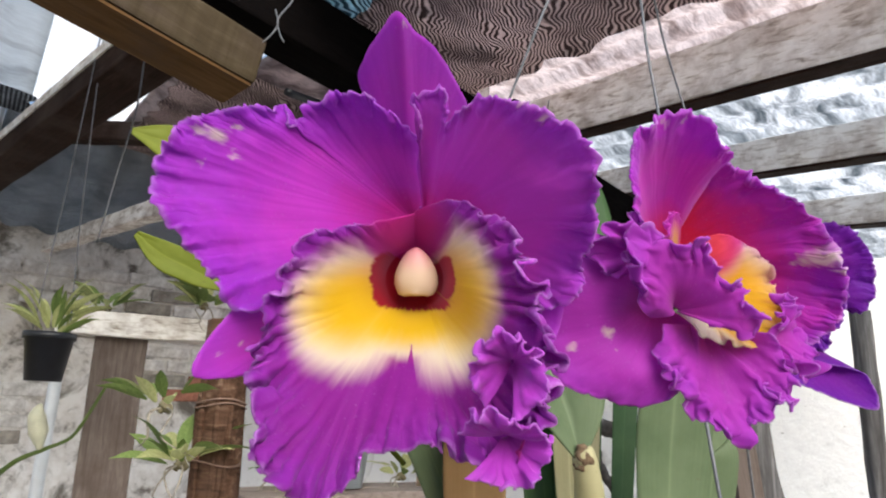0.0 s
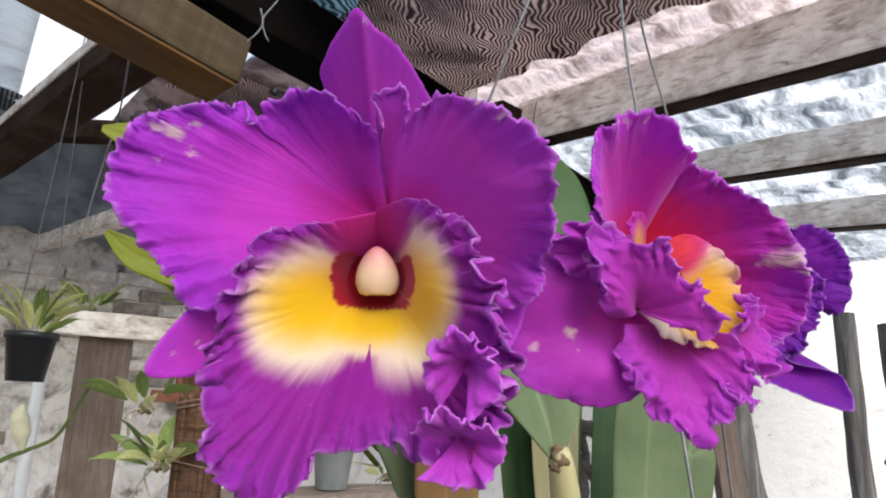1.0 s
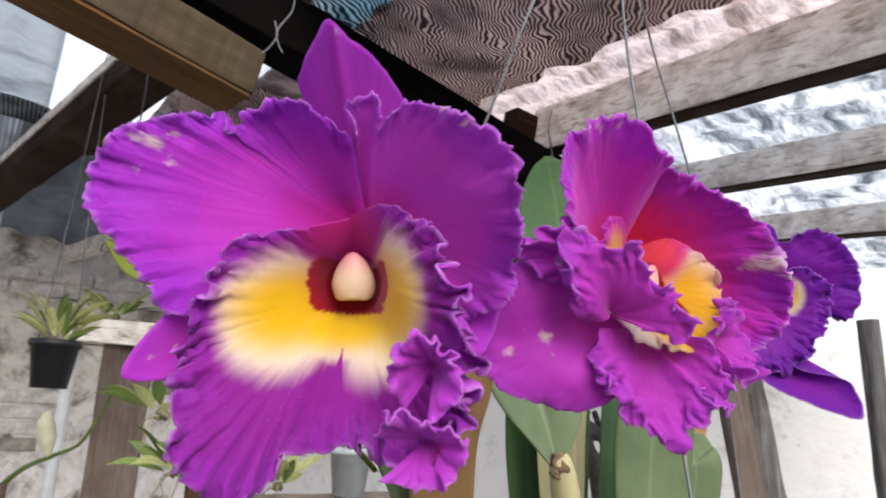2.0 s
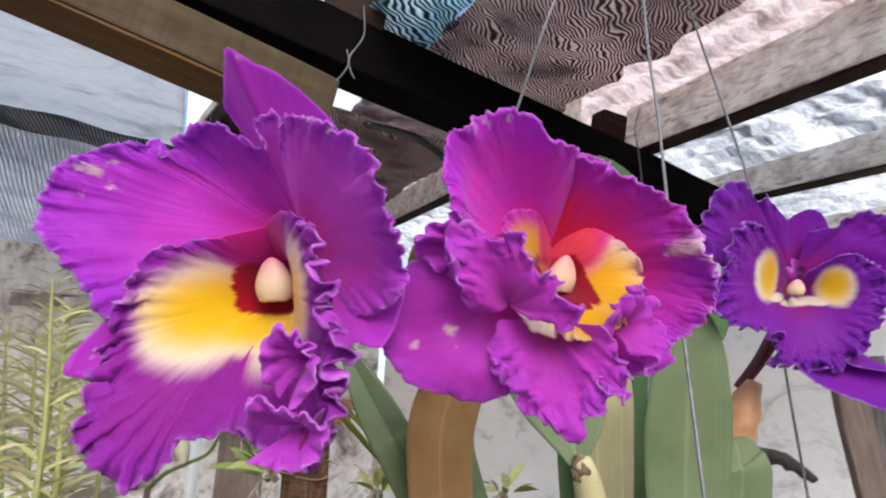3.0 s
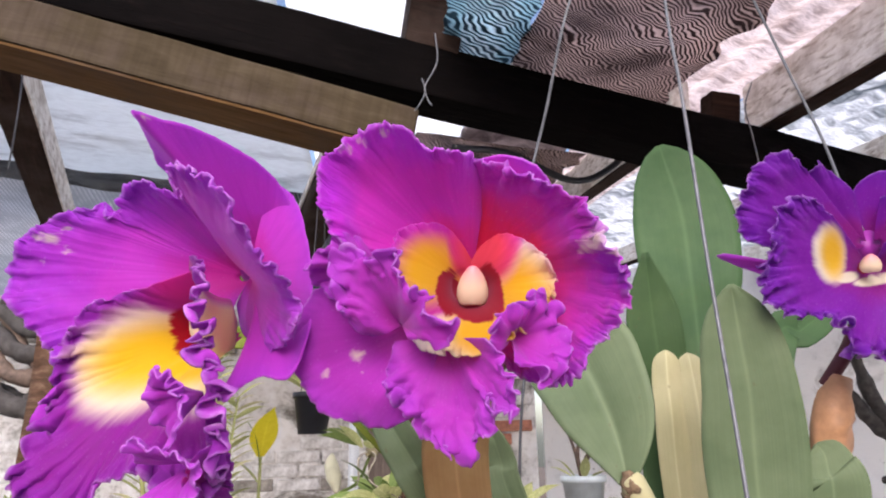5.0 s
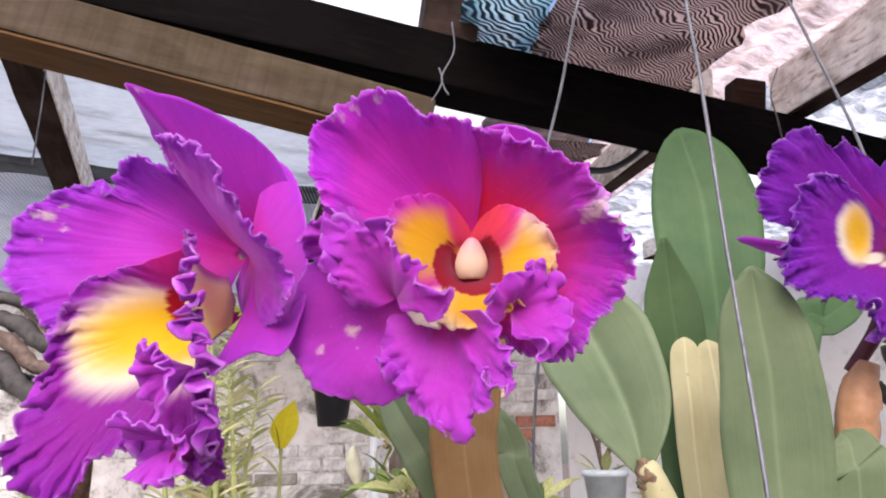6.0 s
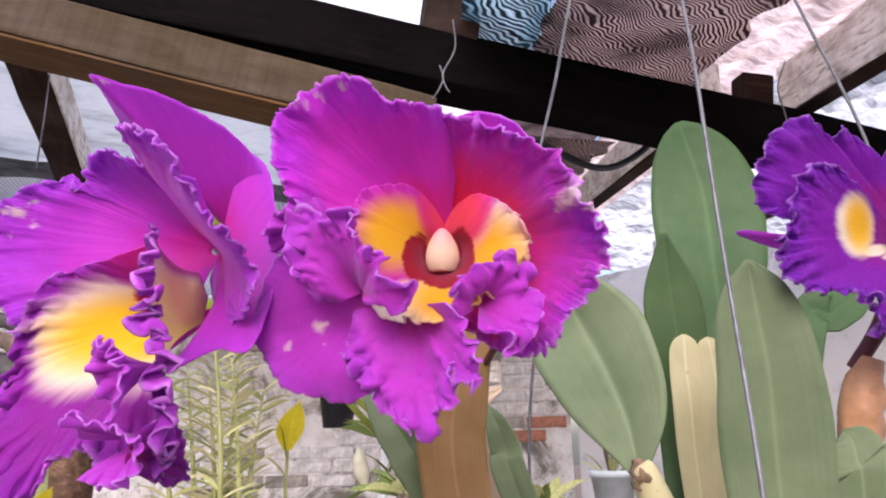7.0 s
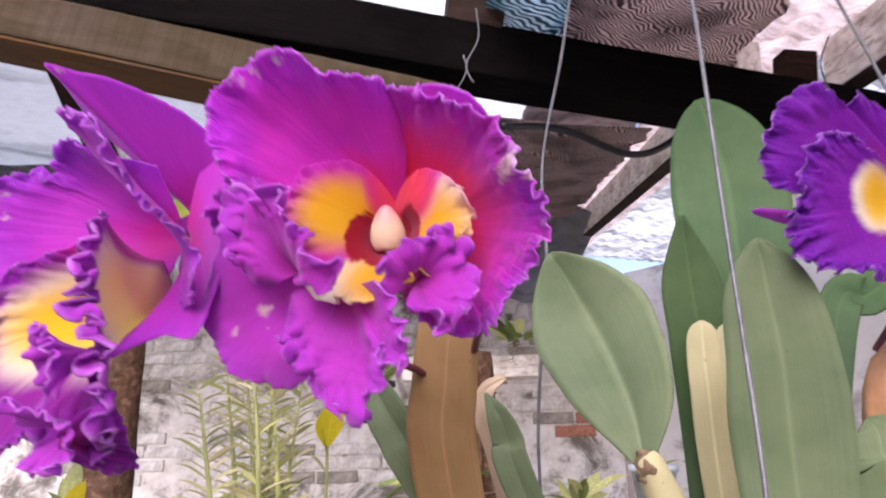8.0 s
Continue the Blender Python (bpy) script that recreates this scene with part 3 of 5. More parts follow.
FAN_A["petal_right"] = [(3, 23, -30), (0, 46, -8), (2, 60, 10), (-1, 68, 15), (6, 73, 17), (12, 70, 18), (11, 60, 16), (17, 63, 24), (23, 66, 34), (33, 63, 42), (42, 58, 45), (57, 50, 44), (62, 36, 43), (64, 21, 32), (64, 7, 19), (58, -6, 15), (25, -15, 0), (6, -2, -14)]
FAN_A["sepal_left"] = [(-9, -3, -32), (-41, 0, -6), (-61, -4, 18), (-75, -28, 38), (-60, -32, 24), (-40, -29, 0)]
FAN_A["sepal_right"] = [(6, 23, -24), (12, 71, -42), (33, 52, -32), (57, 5, -1), (52, -23, 12), (42, -22, 20), (40, -27, 41), (14, -14, -10), (-8, -2, -28), (-10, 11, -29)]
FAN_A["lip"] = [(-1, 2, -18), (0, 27, 6), (-19, 22, 20), (-36, 20, 31), (-45, 7, 38), (-48, -4, 42), (-52, -24, 46), (-48, -38, 56), (-47, -50, 66), (-31, -67, 62), (-20, -61, 56), (-13, -51, 54), (3, -48, 54), (20, -54, 53), (34, -60, 42), (43, -46, 44), (45, -30, 48), (48, -19, 50), (43, -4, 47), (37, 10, 41), (31, 21, 33), (23, 27, 26), (13, 32, 19), (0, 28, 7)]
FAN_A["lobe_left"] = [(34, -24, 40), (24, -38, 50), (19, -27, 53), (26, -14, 58), (39, -18, 58), (41, -31, 62), (32, -41, 60)]
FAN_A["lobe_right"] = [(31, -48, 44), (15, -44, 57), (23, -35, 66), (34, -39, 64), (44, -47, 58), (37, -60, 58), (17, -57, 61)]
FAN_A["lobe_bottom"] = [(35, -50, 55), (38, -43, 50), (40, -42, 41), (37, -48, 36), (38, -53, 34), (31, -59, 31), (25, -64, 25), (24, -68, 26), (31, -65, 37), (33, -61, 47), (33, -56, 54)]
FAN_B = {}
FAN_B["dorsal_sepal"] = [(8, 18, -41), (-10, 42, -37), (2, 54, -31), (16, 58, -25), (32, 52, -25), (43, 37, -33)]
FAN_B["petal_left"] = [(3, 6, -29), (-24, 10, -15), (-50, 20, 4), (-58, 35, 6), (-59, 48, 6), (-53, 56, 5), (-33, 65, 7), (-17, 56, 8), (-5, 54, 3), (4, 53, -6), (8, 44, -17)]
FAN_B["petal_right"] = [(5, 6, -33), (-2, 44, -13), (2, 53, -6), (14, 50, 2), (27, 44, 12), (41, 34, 18), (45, 21, 26), (56, 9, 26), (54, -5, 25), (46, -18, 21), (38, -29, 22), (23, -32, 16), (9, -26, 8), (7, -13, 0)]
FAN_B["sepal_left"] = [(-14, -10, -17), (-41, 6, -13), (-57, 4, -10), (-68, -7, -15), (-73, -31, -18), (-62, -46, -10), (-48, -51, 0), (-30, -50, 8), (-18, -38, 14), (-14, -24, 10)]
FAN_B["lip"] = [(1, 1, -19), (2, 12, -20), (-3, 20, -17), (-10, 27, -12), (-20, 28, -6), (-29, 24, 0), (-33, 13, 4), (-27, 2, 9), (-23, -18, 16), (-8, -20, 26), (6, -18, 27), (20, -8, 22), (33, 2, 10), (29, 13, 6), (22, 20, 0), (13, 23, -8), (6, 19, -15), (2, 12, -20)]
FAN_B["rolled_edge"] = [(-34, 8, -8), (-44, 22, -2), (-52, 22, 6), (-62, 14, 2), (-64, 6, -6), (-54, -2, -2), (-44, -2, -2)]
FAN_B["lobe_left"] = [(-27, -12, 9), (-38, -16, 9), (-52, -6, 10), (-52, 9, 9), (-47, 18, 10), (-39, 14, 14), (-29, 14, 20), (-25, 4, 28), (-16, 4, 34), (-18, -4, 34), (-14, -13, 33), (-24, -15, 24)]
FAN_B["lobe_bottom"] = [(-10, -17, 8), (-30, -18, 8), (-32, -34, 16), (-21, -46, 26), (-9, -56, 31), (0, -52, 33), (3, -42, 36), (2, -34, 33), (9, -40, 38), (11, -26, 38), (2, -14, 30)]
FAN_B["lobe_right"] = [(13, -16, 18), (5, -20, 30), (6, -7, 33), (13, -5, 29), (23, 1, 25), (32, -8, 23), (32, -18, 26), (24, -28, 33), (12, -22, 35)]
FAN_C = {}
FAN_C["dorsal_sepal"] = [(12, 19, -20), (3, 42, -20), (9, 58, -18), (26, 64, -15), (39, 51, -18), (33, 33, -20)]
FAN_C["petal_left"] = [(8, 15, -15), (3, 51, -10), (-8, 65, -4), (-20, 74, 0), (-27, 66, -4), (-31, 78, 2), (-44, 85, 6), (-60, 78, 8), (-68, 66, 10), (-75, 54, 10), (-74, 29, 10), (-50, 16, 5), (-17, 6, -10)]
FAN_C["petal_right"] = [(12, 15, -15), (18, 46, -10), (35, 50, 0), (54, 62, 5), (74, 48, 21), (85, 18, 24), (80, -14, 24), (62, -7, 0), (28, 2, -10)]
FAN_C["sepal_left"] = [(6, -8, -20), (-17, -6, -30), (-65, 16, -60), (-81, 18, -70), (-65, 7, -65), (-44, -5, -45), (-17, -18, -30)]
FAN_C["sepal_right"] = [(19, -22, -20), (10, -39, 12), (34, -54, 24), (67, -61, 40), (68, -86, 54), (38, -80, 41), (8, -68, 27), (-10, -52, 18)]
FAN_C["lip"] = [(8, -3, -15), (-7, 20, 0), (-29, 48, 15), (-52, 46, 20), (-68, -5, 25), (-55, -26, 25), (-24, -32, 23), (-18, -55, 23), (30, -53, 23), (58, -9, 25), (53, 20, 20), (35, 29, 15), (13, 15, 0)]


def fan(outline, around=260, reach=30, cup=1.0, ruffle=2.0, freq=24, wide=6.0, teeth=0.8, seed=0, masks=None, dome=0.0, fold=0.0, frill=(1, 1), rim_power=6,
        throat_radius=0.0, pleat=0.0, wave=9.0, pleat_power=3.5, comb=0.0):
    """A petal spread like a fan from its claw to a frilled rim. pleat: depth of the folds of the frill, one every wave mm;
    comb: depth of the fine radial ribs; frill scales the folds along the rim."""
    base = Vector(outline[0])
    rim = spline(outline[1:], around)
    span = [0.0]
    for p, q in zip(rim, rim[1:]):
        span.append(span[-1] + (q - p).length)
    total = span[-1]
    window = max(1, around // 12)
    flats, ends, phases, calm = [], [], [], []
    turn = 0.0
    for i, o in enumerate(rim):
        k = min(window, i, around - 1 - i)
        calm.append(sum(rim[i - k:i + k + 1], Vector()) / (2 * k + 1))
        d = o - base
        flats.append(Vector((d.x, d.y, 0)).normalized())
        w = span[i] / total
        ends.append(min(1.0, 8 * w, 8 * (1 - w)))
        turn += (span[i] - span[max(i - 1, 0)]) * 2 * math.pi / (wave * (1 + 0.75 * noise.noise(Vector((span[i] * 0.06, seed, 3)))))
        phases.append(turn)
    # the calm surface
    grid = []
    for i, o in enumerate(rim):
        w = span[i] / total
        d, soft_d = o - base, calm[i] - base
        row = []
        for j in range(reach + 1):
            s = (j / reach) ** 0.8
            g = soft_d.lerp(d, s ** 3)
            p = base + Vector((g.x, g.y, 0)) * s + flats[i] * (throat_radius * (1 - s) ** 2 * min(1.0, j))
            p.z = base.z + g.z * s ** (cup if isinstance(cup, float) else lerp_list(cup, w)) + dome * math.sin(math.pi * s)
            coarse = noise.noise_vector((p + Vector((seed * 37.0, seed * 11.0, 5.0))) * 0.05)
            p.z += fold * coarse.x * s ** 1.2
            p += coarse * (ruffle * 0.8 * s ** 2.5 * ends[i])
            row.append(p)
        grid.append(row)
    # folds, ribs and teeth on it
    bm = bmesh.new()
    ls, la = bm.verts.layers.float.new("reach"), bm.verts.layers.float.new("around")
    lt = bm.verts.layers.float_color.new("throat")
    made = []
    for i in range(around):
        w, x = span[i] / total, span[i] / 100
        end, strong = ends[i], lerp_list(frill, span[i] / total)
        jag = noise.noise(Vector((x * freq * 2.2, seed, 9))) + 0.7 * noise.noise(Vector((x * freq * 5, seed, 13)))
        lobe = noise.noise(Vector((x * wide, seed * 3.1, 0)))
        depth = pleat * strong * end * max(0.1, 0.8 + 1.5 * noise.noise(Vector((x * 6, seed, 21))))
        row = []
        for j in range(reach + 1):
            s = (j / reach) ** 0.8
            p = grid[i][j].copy()
            along = grid[min(i + 1, around - 1)][j] - grid[max(i - 1, 0)][j]
            out = grid[i][min(j + 1, reach)] - grid[i][max(j - 1, 0)]
            nor = along.cross(out)
            nor = nor.normalized() if nor.length > 1e-6 else Vector((0, 0, 1))
            if nor.z < 0:
                nor = -nor
            along = along.normalized() if along.length > 1e-6 else Vector((1, 0, 0))
            q = grid[i][j] + Vector((seed * 37.0, seed * 11.0, 5.0))
            crumple = noise.noise_vector(q * 0.15) + 0.55 * noise.noise_vector(q * 0.32)
            fine = noise.noise_vector(q * 0.5)
            p += Vector((crumple.x, crumple.y, 1.1 * crumple.z)) * (ruffle * 1.3 * strong * s ** rim_power * end)
            p += fine * (ruffle * 0.7 * strong * s ** 14 * end)
            p += flats[i] * ((teeth * jag * s ** 14 + ruffle * 0.8 * lobe * s ** 6) * end)
            if pleat:
                f = phases[i] + 1.6 * noise.noise(Vector((s * 2.5, x * 3, seed + 0.5)))
                up = s ** pleat_power
                p += nor * (depth * (math.sin(f) * up + 0.4 * math.sin(2.3 * f + 1.1) * up * s ** 4))
                p -= along * (depth * 0.42 * math.sin(2 * f) * up)
            if comb:
                p += nor * (comb * noise.noise(Vector((x * 34 + 0.6 * s, s * 1.2, seed + 7))) * s ** 1.6 * end)
            v = bm.verts.new(p * 0.001)
            v[ls], v[la] = s, w
            v[lt] = masks(p, s, w) if masks else (0, 0, 0, 0)
            row.append(v)
        made.append(row)
    for i in range(around - 1):
        for j in range(0 if throat_radius else 1, reach):
            bm.faces.new((made[i][j], made[i][j + 1], made[i + 1][j + 1], made[i + 1][j]))
    smooth(bm)
    return bm


def bell(p, c, r):
    """1 in the middle of an ellipse, 0.5 on its rim, 0 far out."""
    d = math.hypot((p.x - c[0]) / r[0], (p.y - c[1]) / r[1])
    return max(0.0, min(1.0, 1.0 - 0.5 * d ** 2)) if d < 1.42 else 0.0


def spots(marks):
    def masks(p, s, w):
        q = p + 2.2 * noise.noise_vector(p * 0.35) + 0.9 * noise.noise_vector(p * 1.1)
        return 0.0, max(0.58 * bell(q, (x, y), (1.1 * r, 0.9 * r)) for x, y, r in marks), 0.0, 0.0
    return masks


def throat(yellow, white, red, notch=None, hood=None):
    def masks(p, s, w):
        y = max(bell(p, *e) for e in yellow)
        k = max(bell(p, *e) for e in white)
        r = max(bell(p, *e) for e in red)
        if notch:
            c, half = notch
            cut = max(0.0, 1 - abs(p.x - c[0]) / (half * max(0.05, (c[1] - p.y) / 30))) if p.y < c[1] else 0.0
            y, k = y * (1 - cut), k * (1 - min(1, 1.6 * cut))
        h = min(1.0, 1.2 * bell(p, *hood)) if hood else 0.0
        return y * (1 - h), k * (1 - h), r, h
    return masks


def column(place, tall, wide, tilt):
    """The waxy column in the throat: a blunt hooded lobe with a notched tip."""
    bm = bmesh.new()
    bmesh.ops.create_uvsphere(bm, u_segments=24, v_segments=16, radius=1)
    lr = bm.verts.layers.float.new("reach")
    for v in bm.verts:
        t = (v.co.y + 1) / 2
        v[lr] = t
        slim = 1.0 - 0.62 * max(0.0, t - 0.35) ** 1.3
        if v.co.y < -0.5:
            v.co.y = -0.5 + (v.co.y + 0.5) * 0.45
            slim *= 1.12
        v.co.x *= wide * slim
        v.co.z *= wide * 0.8 * slim
        v.co.y = v.co.y * tall * 1.25
        if v.co.y < -0.6 * tall and abs(v.co.x) < 0.4 * wide:
            v.co.y += 0.08 * tall
    smooth(bm)
    bmesh.ops.transform(bm, matrix=pose(*[c * 0.001 for c in place], tilt, 0, 0) @ Matrix.Scale(0.001, 4), verts=bm.verts)
    return bm


def flower(place, fans, looks, masks, col, stalk, label, material, lip_material, marks={}, neck=None, thick=(0.0028, 0.0022, 0.0025)):
    ob = thing("orchid_flower", place, label, "flower", "orchid flowers")
    for i, (name, outline) in enumerate(fans.items()):
        kw = dict(cup=1.4, ruffle=3.0, freq=28, teeth=1.2)
        kw.update(looks.get(name, {}))
        m = lip_material if name == "lip" else kw.pop("material", material)
        kw.pop("material", None)
        plain_name = name.replace("_left", "").replace("_right", "").replace("lobe_bottom", "lobe").replace("lobe", "lip_lobe")
        p = part(plain_name, fan(outline, seed=i + len(label), masks=masks if name == "lip" else spots(marks[name]) if name in marks else None, **kw), m, ob,
                 "ruffled lip with yellow throat" if name == "lip" else "", local=True)
        solid(p, 0.0007, 0.0, LIP_BACK if name == "lip" and material is PETAL else None)
    part("column", column(*col), COLUMN, ob, "cream waxy column", local=True)
    part("stalk", tube(stalk, thick, 10, 28), STEM, ob, "purple-brown flower stalk")
    if neck:
        part("ovary", tube([Vector(q) * 0.001 for q in neck], [0.011, 0.009, 0.004], 14, 24), OVARY, ob, "flower base joining the stalk", local=True)
    return ob


FRAME_A = look((0.0856, 0.3799, 1.6372), (0.0616, 1.3539, 1.8612), 2.3)
FRAME_B = look((0.2066, 0.3990, 1.6440), (-0.2884, 1.2250, 1.9150), 0.0)
FRAME_C = look((0.3604, 0.6861, 1.6947), (0.1184, 1.6241, 1.9417), 2.4)

FRILL = dict(material=LIP_FRILL, dome=3.0, cup=1.0, ruffle=2.0, freq=30, teeth=0.7, around=360, reach=26, fold=3.0, rim_power=3, pleat=1.9, wave=8.0, pleat_power=2.8)
LOBE = dict(material=LOBE_PINK, ruffle=3.4, freq=24, wide=9, teeth=0.8, around=520, reach=44, fold=5.0, rim_power=4)
flower(FRAME_A, FAN_A,
       {"dorsal_sepal": dict(material=SEPAL, ruffle=0.25, teeth=0.1, cup=1.0, comb=0.1), "petal_left": dict(material=PETAL_OUTER, cup=1.0, fold=4.0, around=560, reach=44, ruffle=1.7, wide=8, teeth=1.1, pleat=1.1, wave=13.0, pleat_power=8.0, comb=0.22),
        "petal_right": dict(cup=0.75, fold=4.0, around=560, reach=44, ruffle=1.7, wide=8, teeth=1.1, pleat=1.3, wave=11.0, pleat_power=8.0, comb=0.22),
        "sepal_left": dict(material=SEPAL, ruffle=0.3, teeth=0.2, comb=0.1), "sepal_right": dict(material=SEPAL, ruffle=0.3, teeth=0.2, comb=0.12),
        "lobe_left": FRILL, "lobe_right": FRILL, "lobe_bottom": dict(material=LIP, cup=1.0, ruffle=1.0, teeth=0.6, pleat=1.0, wave=7.0, dome=1.5),
        "lip": dict(throat_radius=11.0, rim_power=7, cup=(0.6, 0.62, 0.62, 0.62, 0.62, 0.62, 0.58, 0.48, 0.42, 0.42, 0.5), ruffle=3.2, freq=26, wide=7, teeth=0.9, around=1000, reach=64, fold=2.0, comb=0.12,
                    pleat=3.6, wave=9.5, pleat_power=7.0, frill=(0.0, 0.5, 0.9, 0.9, 0.9, 0.5, 0.4, 0.9, 1.2, 1.2, 1.1, 0.7, 0.0))},
       throat([((-21, -7), (19, 16)), ((15, -5), (14, 19)), ((-2, -14), (27, 9.5))], [((-21, -8), (20, 22)), ((12, -5), (17, 27)), ((-3, -17), (25, 9))],
              [((-12, 1), (6, 11)), ((11.5, 2), (3.8, 9)), ((0, -7.5), (14, 4)), ((0, 0), (11, 11))], ((-1, -22), 7), ((-3, 22), (13, 14))),
       ((0, 2.5, 2), 9.3, 9.0, 12), [(0.088, 0.428, 1.640), (0.105, 0.48, 1.625), (0.116, 0.575, 1.59), (0.104, 0.60, 1.46)],
       "large purple orchid flower with frilled yellow-throated lip", PETAL, LIP,
       {"petal_left": [(-72, 54, 4), (-67, 48, 2.5), (-77, 44, 1.5), (-66, 58, 2), (-77, 56, 3)], "dorsal_sepal": [(-4, 96, 1.5)], "sepal_left": [(-63, -21, 1.5), (-69, -24, 1)], "petal_right": [(37, 62, 2.2), (44, 57, 2.2)]},
       [(0, 35, -34), (1, 24, -38), (4, 8, -54)])
flower(FRAME_B, FAN_B,
       {"dorsal_sepal": dict(ruffle=0.3, teeth=0.2), "petal_left": dict(cup=1.4, material=PETAL_PINK, fold=4.0, ruffle=1.2, around=460, reach=40, pleat=0.9, wave=14.0, pleat_power=8.0, comb=0.18),
        "petal_right": dict(cup=2.0, fold=3.0, material=PETAL_BLUSH, ruffle=2.0, around=520, reach=44, pleat=1.3, wave=12.0, pleat_power=8.0, comb=0.18),
        "sepal_left": dict(material=LOBE_PINK, ruffle=0.8, teeth=0.3, cup=0.8, dome=11.0, fold=4, comb=0.15),
        "rolled_edge": dict(material=LOBE_PINK, ruffle=1.4, teeth=0.7, cup=0.8, dome=3.0, pleat=2.4, wave=9.0, pleat_power=2.5),
        "lobe_left": dict(LOBE, cup=0.8, dome=5.0, pleat=2.6, wave=10.0, pleat_power=6.0), "lobe_bottom": dict(LOBE, cup=0.9, pleat=1.8, wave=12.0, pleat_power=6.0),
        "lobe_right": dict(LOBE, cup=0.8, dome=3.0, pleat=3.0, wave=9.0, pleat_power=4.0),
        "lip": dict(throat_radius=7.0, rim_power=9, cup=0.6, ruffle=2.0, freq=20, wide=7, teeth=0.6, around=560, reach=46, fold=1.5, comb=0.15, pleat=2.0, wave=8.0, pleat_power=9.0, frill=(0.0, 0.2, 0.8, 1, 0.5, 0.5, 0.9, 1.0, 0.2, 0.0))},
       throat([((13, 1), (20, 17)), ((-16, 9), (15, 14)), ((3, -14), (16, 9))], [((16, 3), (16, 18)), ((-2, -17), (25, 9))],
              [((-9, 0), (5, 9)), ((8, 1), (5, 10)), ((1, -7), (9, 4))], None, ((6, 18), (11, 14))),
       ((1, 1, -4), 8.0, 6.6, 16), [(0.225, 0.43, 1.65), (0.19, 0.49, 1.635), (0.122, 0.578, 1.60), (0.106, 0.605, 1.46)],
       "folded magenta orchid flower with orange-yellow throat", PETAL_PINK, LIP_RED,
       {"petal_right": [(45, 21, 4.5), (47, 26, 3), (43, 17, 2.5), (50, 16, 2)], "sepal_left": [(-45, -25, 3), (-43, -31, 1.5), (-58, -34, 2.5)], "petal_left": [(-34, 62, 2.5), (-42, 59, 2), (-48, 56, 2)]},
       [(2, 10, -30), (3, 6, -38), (4, 2, -48)])
flower(FRAME_C, FAN_C,
       {"dorsal_sepal": dict(ruffle=0.4, teeth=0.2), "petal_left": dict(cup=1.2, fold=5.0, ruffle=1.8, around=420, reach=36, pleat=1.3, wave=15.0, pleat_power=9.0, comb=0.08),
        "petal_right": dict(cup=1.2, fold=5.0, ruffle=1.8, around=420, reach=36, pleat=1.3, wave=15.0, pleat_power=9.0, comb=0.08),
        "sepal_left": dict(material=LOBE_PINK, ruffle=0.3, teeth=0.2), "sepal_right": dict(ruffle=0.5, teeth=0.2),
        "lip": dict(throat_radius=4.0, rim_power=8, cup=0.7, ruffle=3.4, freq=22, wide=8, teeth=1.2, around=720, reach=46, fold=3.0, comb=0.08, pleat=2.6, wave=12.0, pleat_power=10.0, frill=(0.1, 0.8, 1.1, 1.3, 1.3, 1, 0.8, 0.1))},
       throat([((-20, 12), (9, 18)), ((30, 5), (10, 14))], [((-22, 12), (11, 19)), ((-12, -5), (9, 3.5)), ((31, 4), (11, 15)), ((20, -8), (9, 3.5)), ((4, -10), (12, 2.8))], [((4, 0), (7, 5))]),
       ((3, 2, 2), 6, 7, 20), [(0.365, 0.712, 1.70), (0.358, 0.722, 1.675), (0.345, 0.733, 1.648), (0.326, 0.738, 1.622)],
       "violet orchid flower with two yellow lip lobes", PETAL_VIOLET, PETAL_VIOLET, neck=[(10, 14, -18), (10, 13, -26), (10, 8, -40)], thick=(0.0075, 0.0065, 0.0055, 0.005))

# ---- the orchid plant in its hanging basket ----


def blade(spine, half, face=(0.25, -0.96, 0.05), keel=0.18, n=36, k=14, wavy=0.0, seed=0):
    """A strap leaf folded along its midrib."""
    bm = bmesh.new()
    ls, la = bm.verts.layers.float.new("reach"), bm.verts.layers.float.new("around")
    c = spline(spine, n)
    hw = spline([(h, 0, 0) for h in half], n)
    rows = []
    for i, q in enumerate(c):
        tan = (c[min(i + 1, n - 1)] - c[max(i - 1, 0)]).normalized()
        side = tan.cross(Vector(face)).normalized()
        nor = side.cross(tan).normalized()
        w = max(0.0004, hw[i].x)
        if i > n - 6:
            w *= math.sqrt(max(0.02, 1 - ((i - (n - 6)) / 5) ** 2)) if half[-1] > 0.003 else 1
        row = []
        for j in range(k + 1):
            x = 2 * j / k - 1
            p = q + side * w * x - nor * (w * keel * (1 - abs(x) ** 0.8)) + nor * wavy * noise.noise(Vector((i * 0.2, x * 2, seed)))
            v = bm.verts.new(p)
            v[ls], v[la] = i / (n - 1), j / k
            row.append(v)
        rows.append(row)
    for i in range(n - 1):
        for j in range(k):
            bm.faces.new((rows[i][j], rows[i][j + 1], rows[i + 1][j + 1], rows[i + 1][j]))
    smooth(bm)
    return bm


plant = thing("orchid_plant", (0.22, 0.72, 1.42), "potted orchid plant with thick strap leaves", "plant")


def leaf(seed, material, spine, half, keel=0.15, name="leaf", label=""):
    """One blade of the plant: a midrib through a few points and the half width along it."""
    lf = part(name, blade(spine, half, keel=keel, wavy=0.0008, seed=seed), material, plant, label)
    solid(lf, 0.0014)


leaf(0, LEAF, [(0.273, 0.694, 1.45), (0.278, 0.68, 1.563), (0.281, 0.671, 1.615), (0.28, 0.663, 1.657), (0.279, 0.658, 1.688)], [0.022, 0.033, 0.031, 0.025, 0.008])
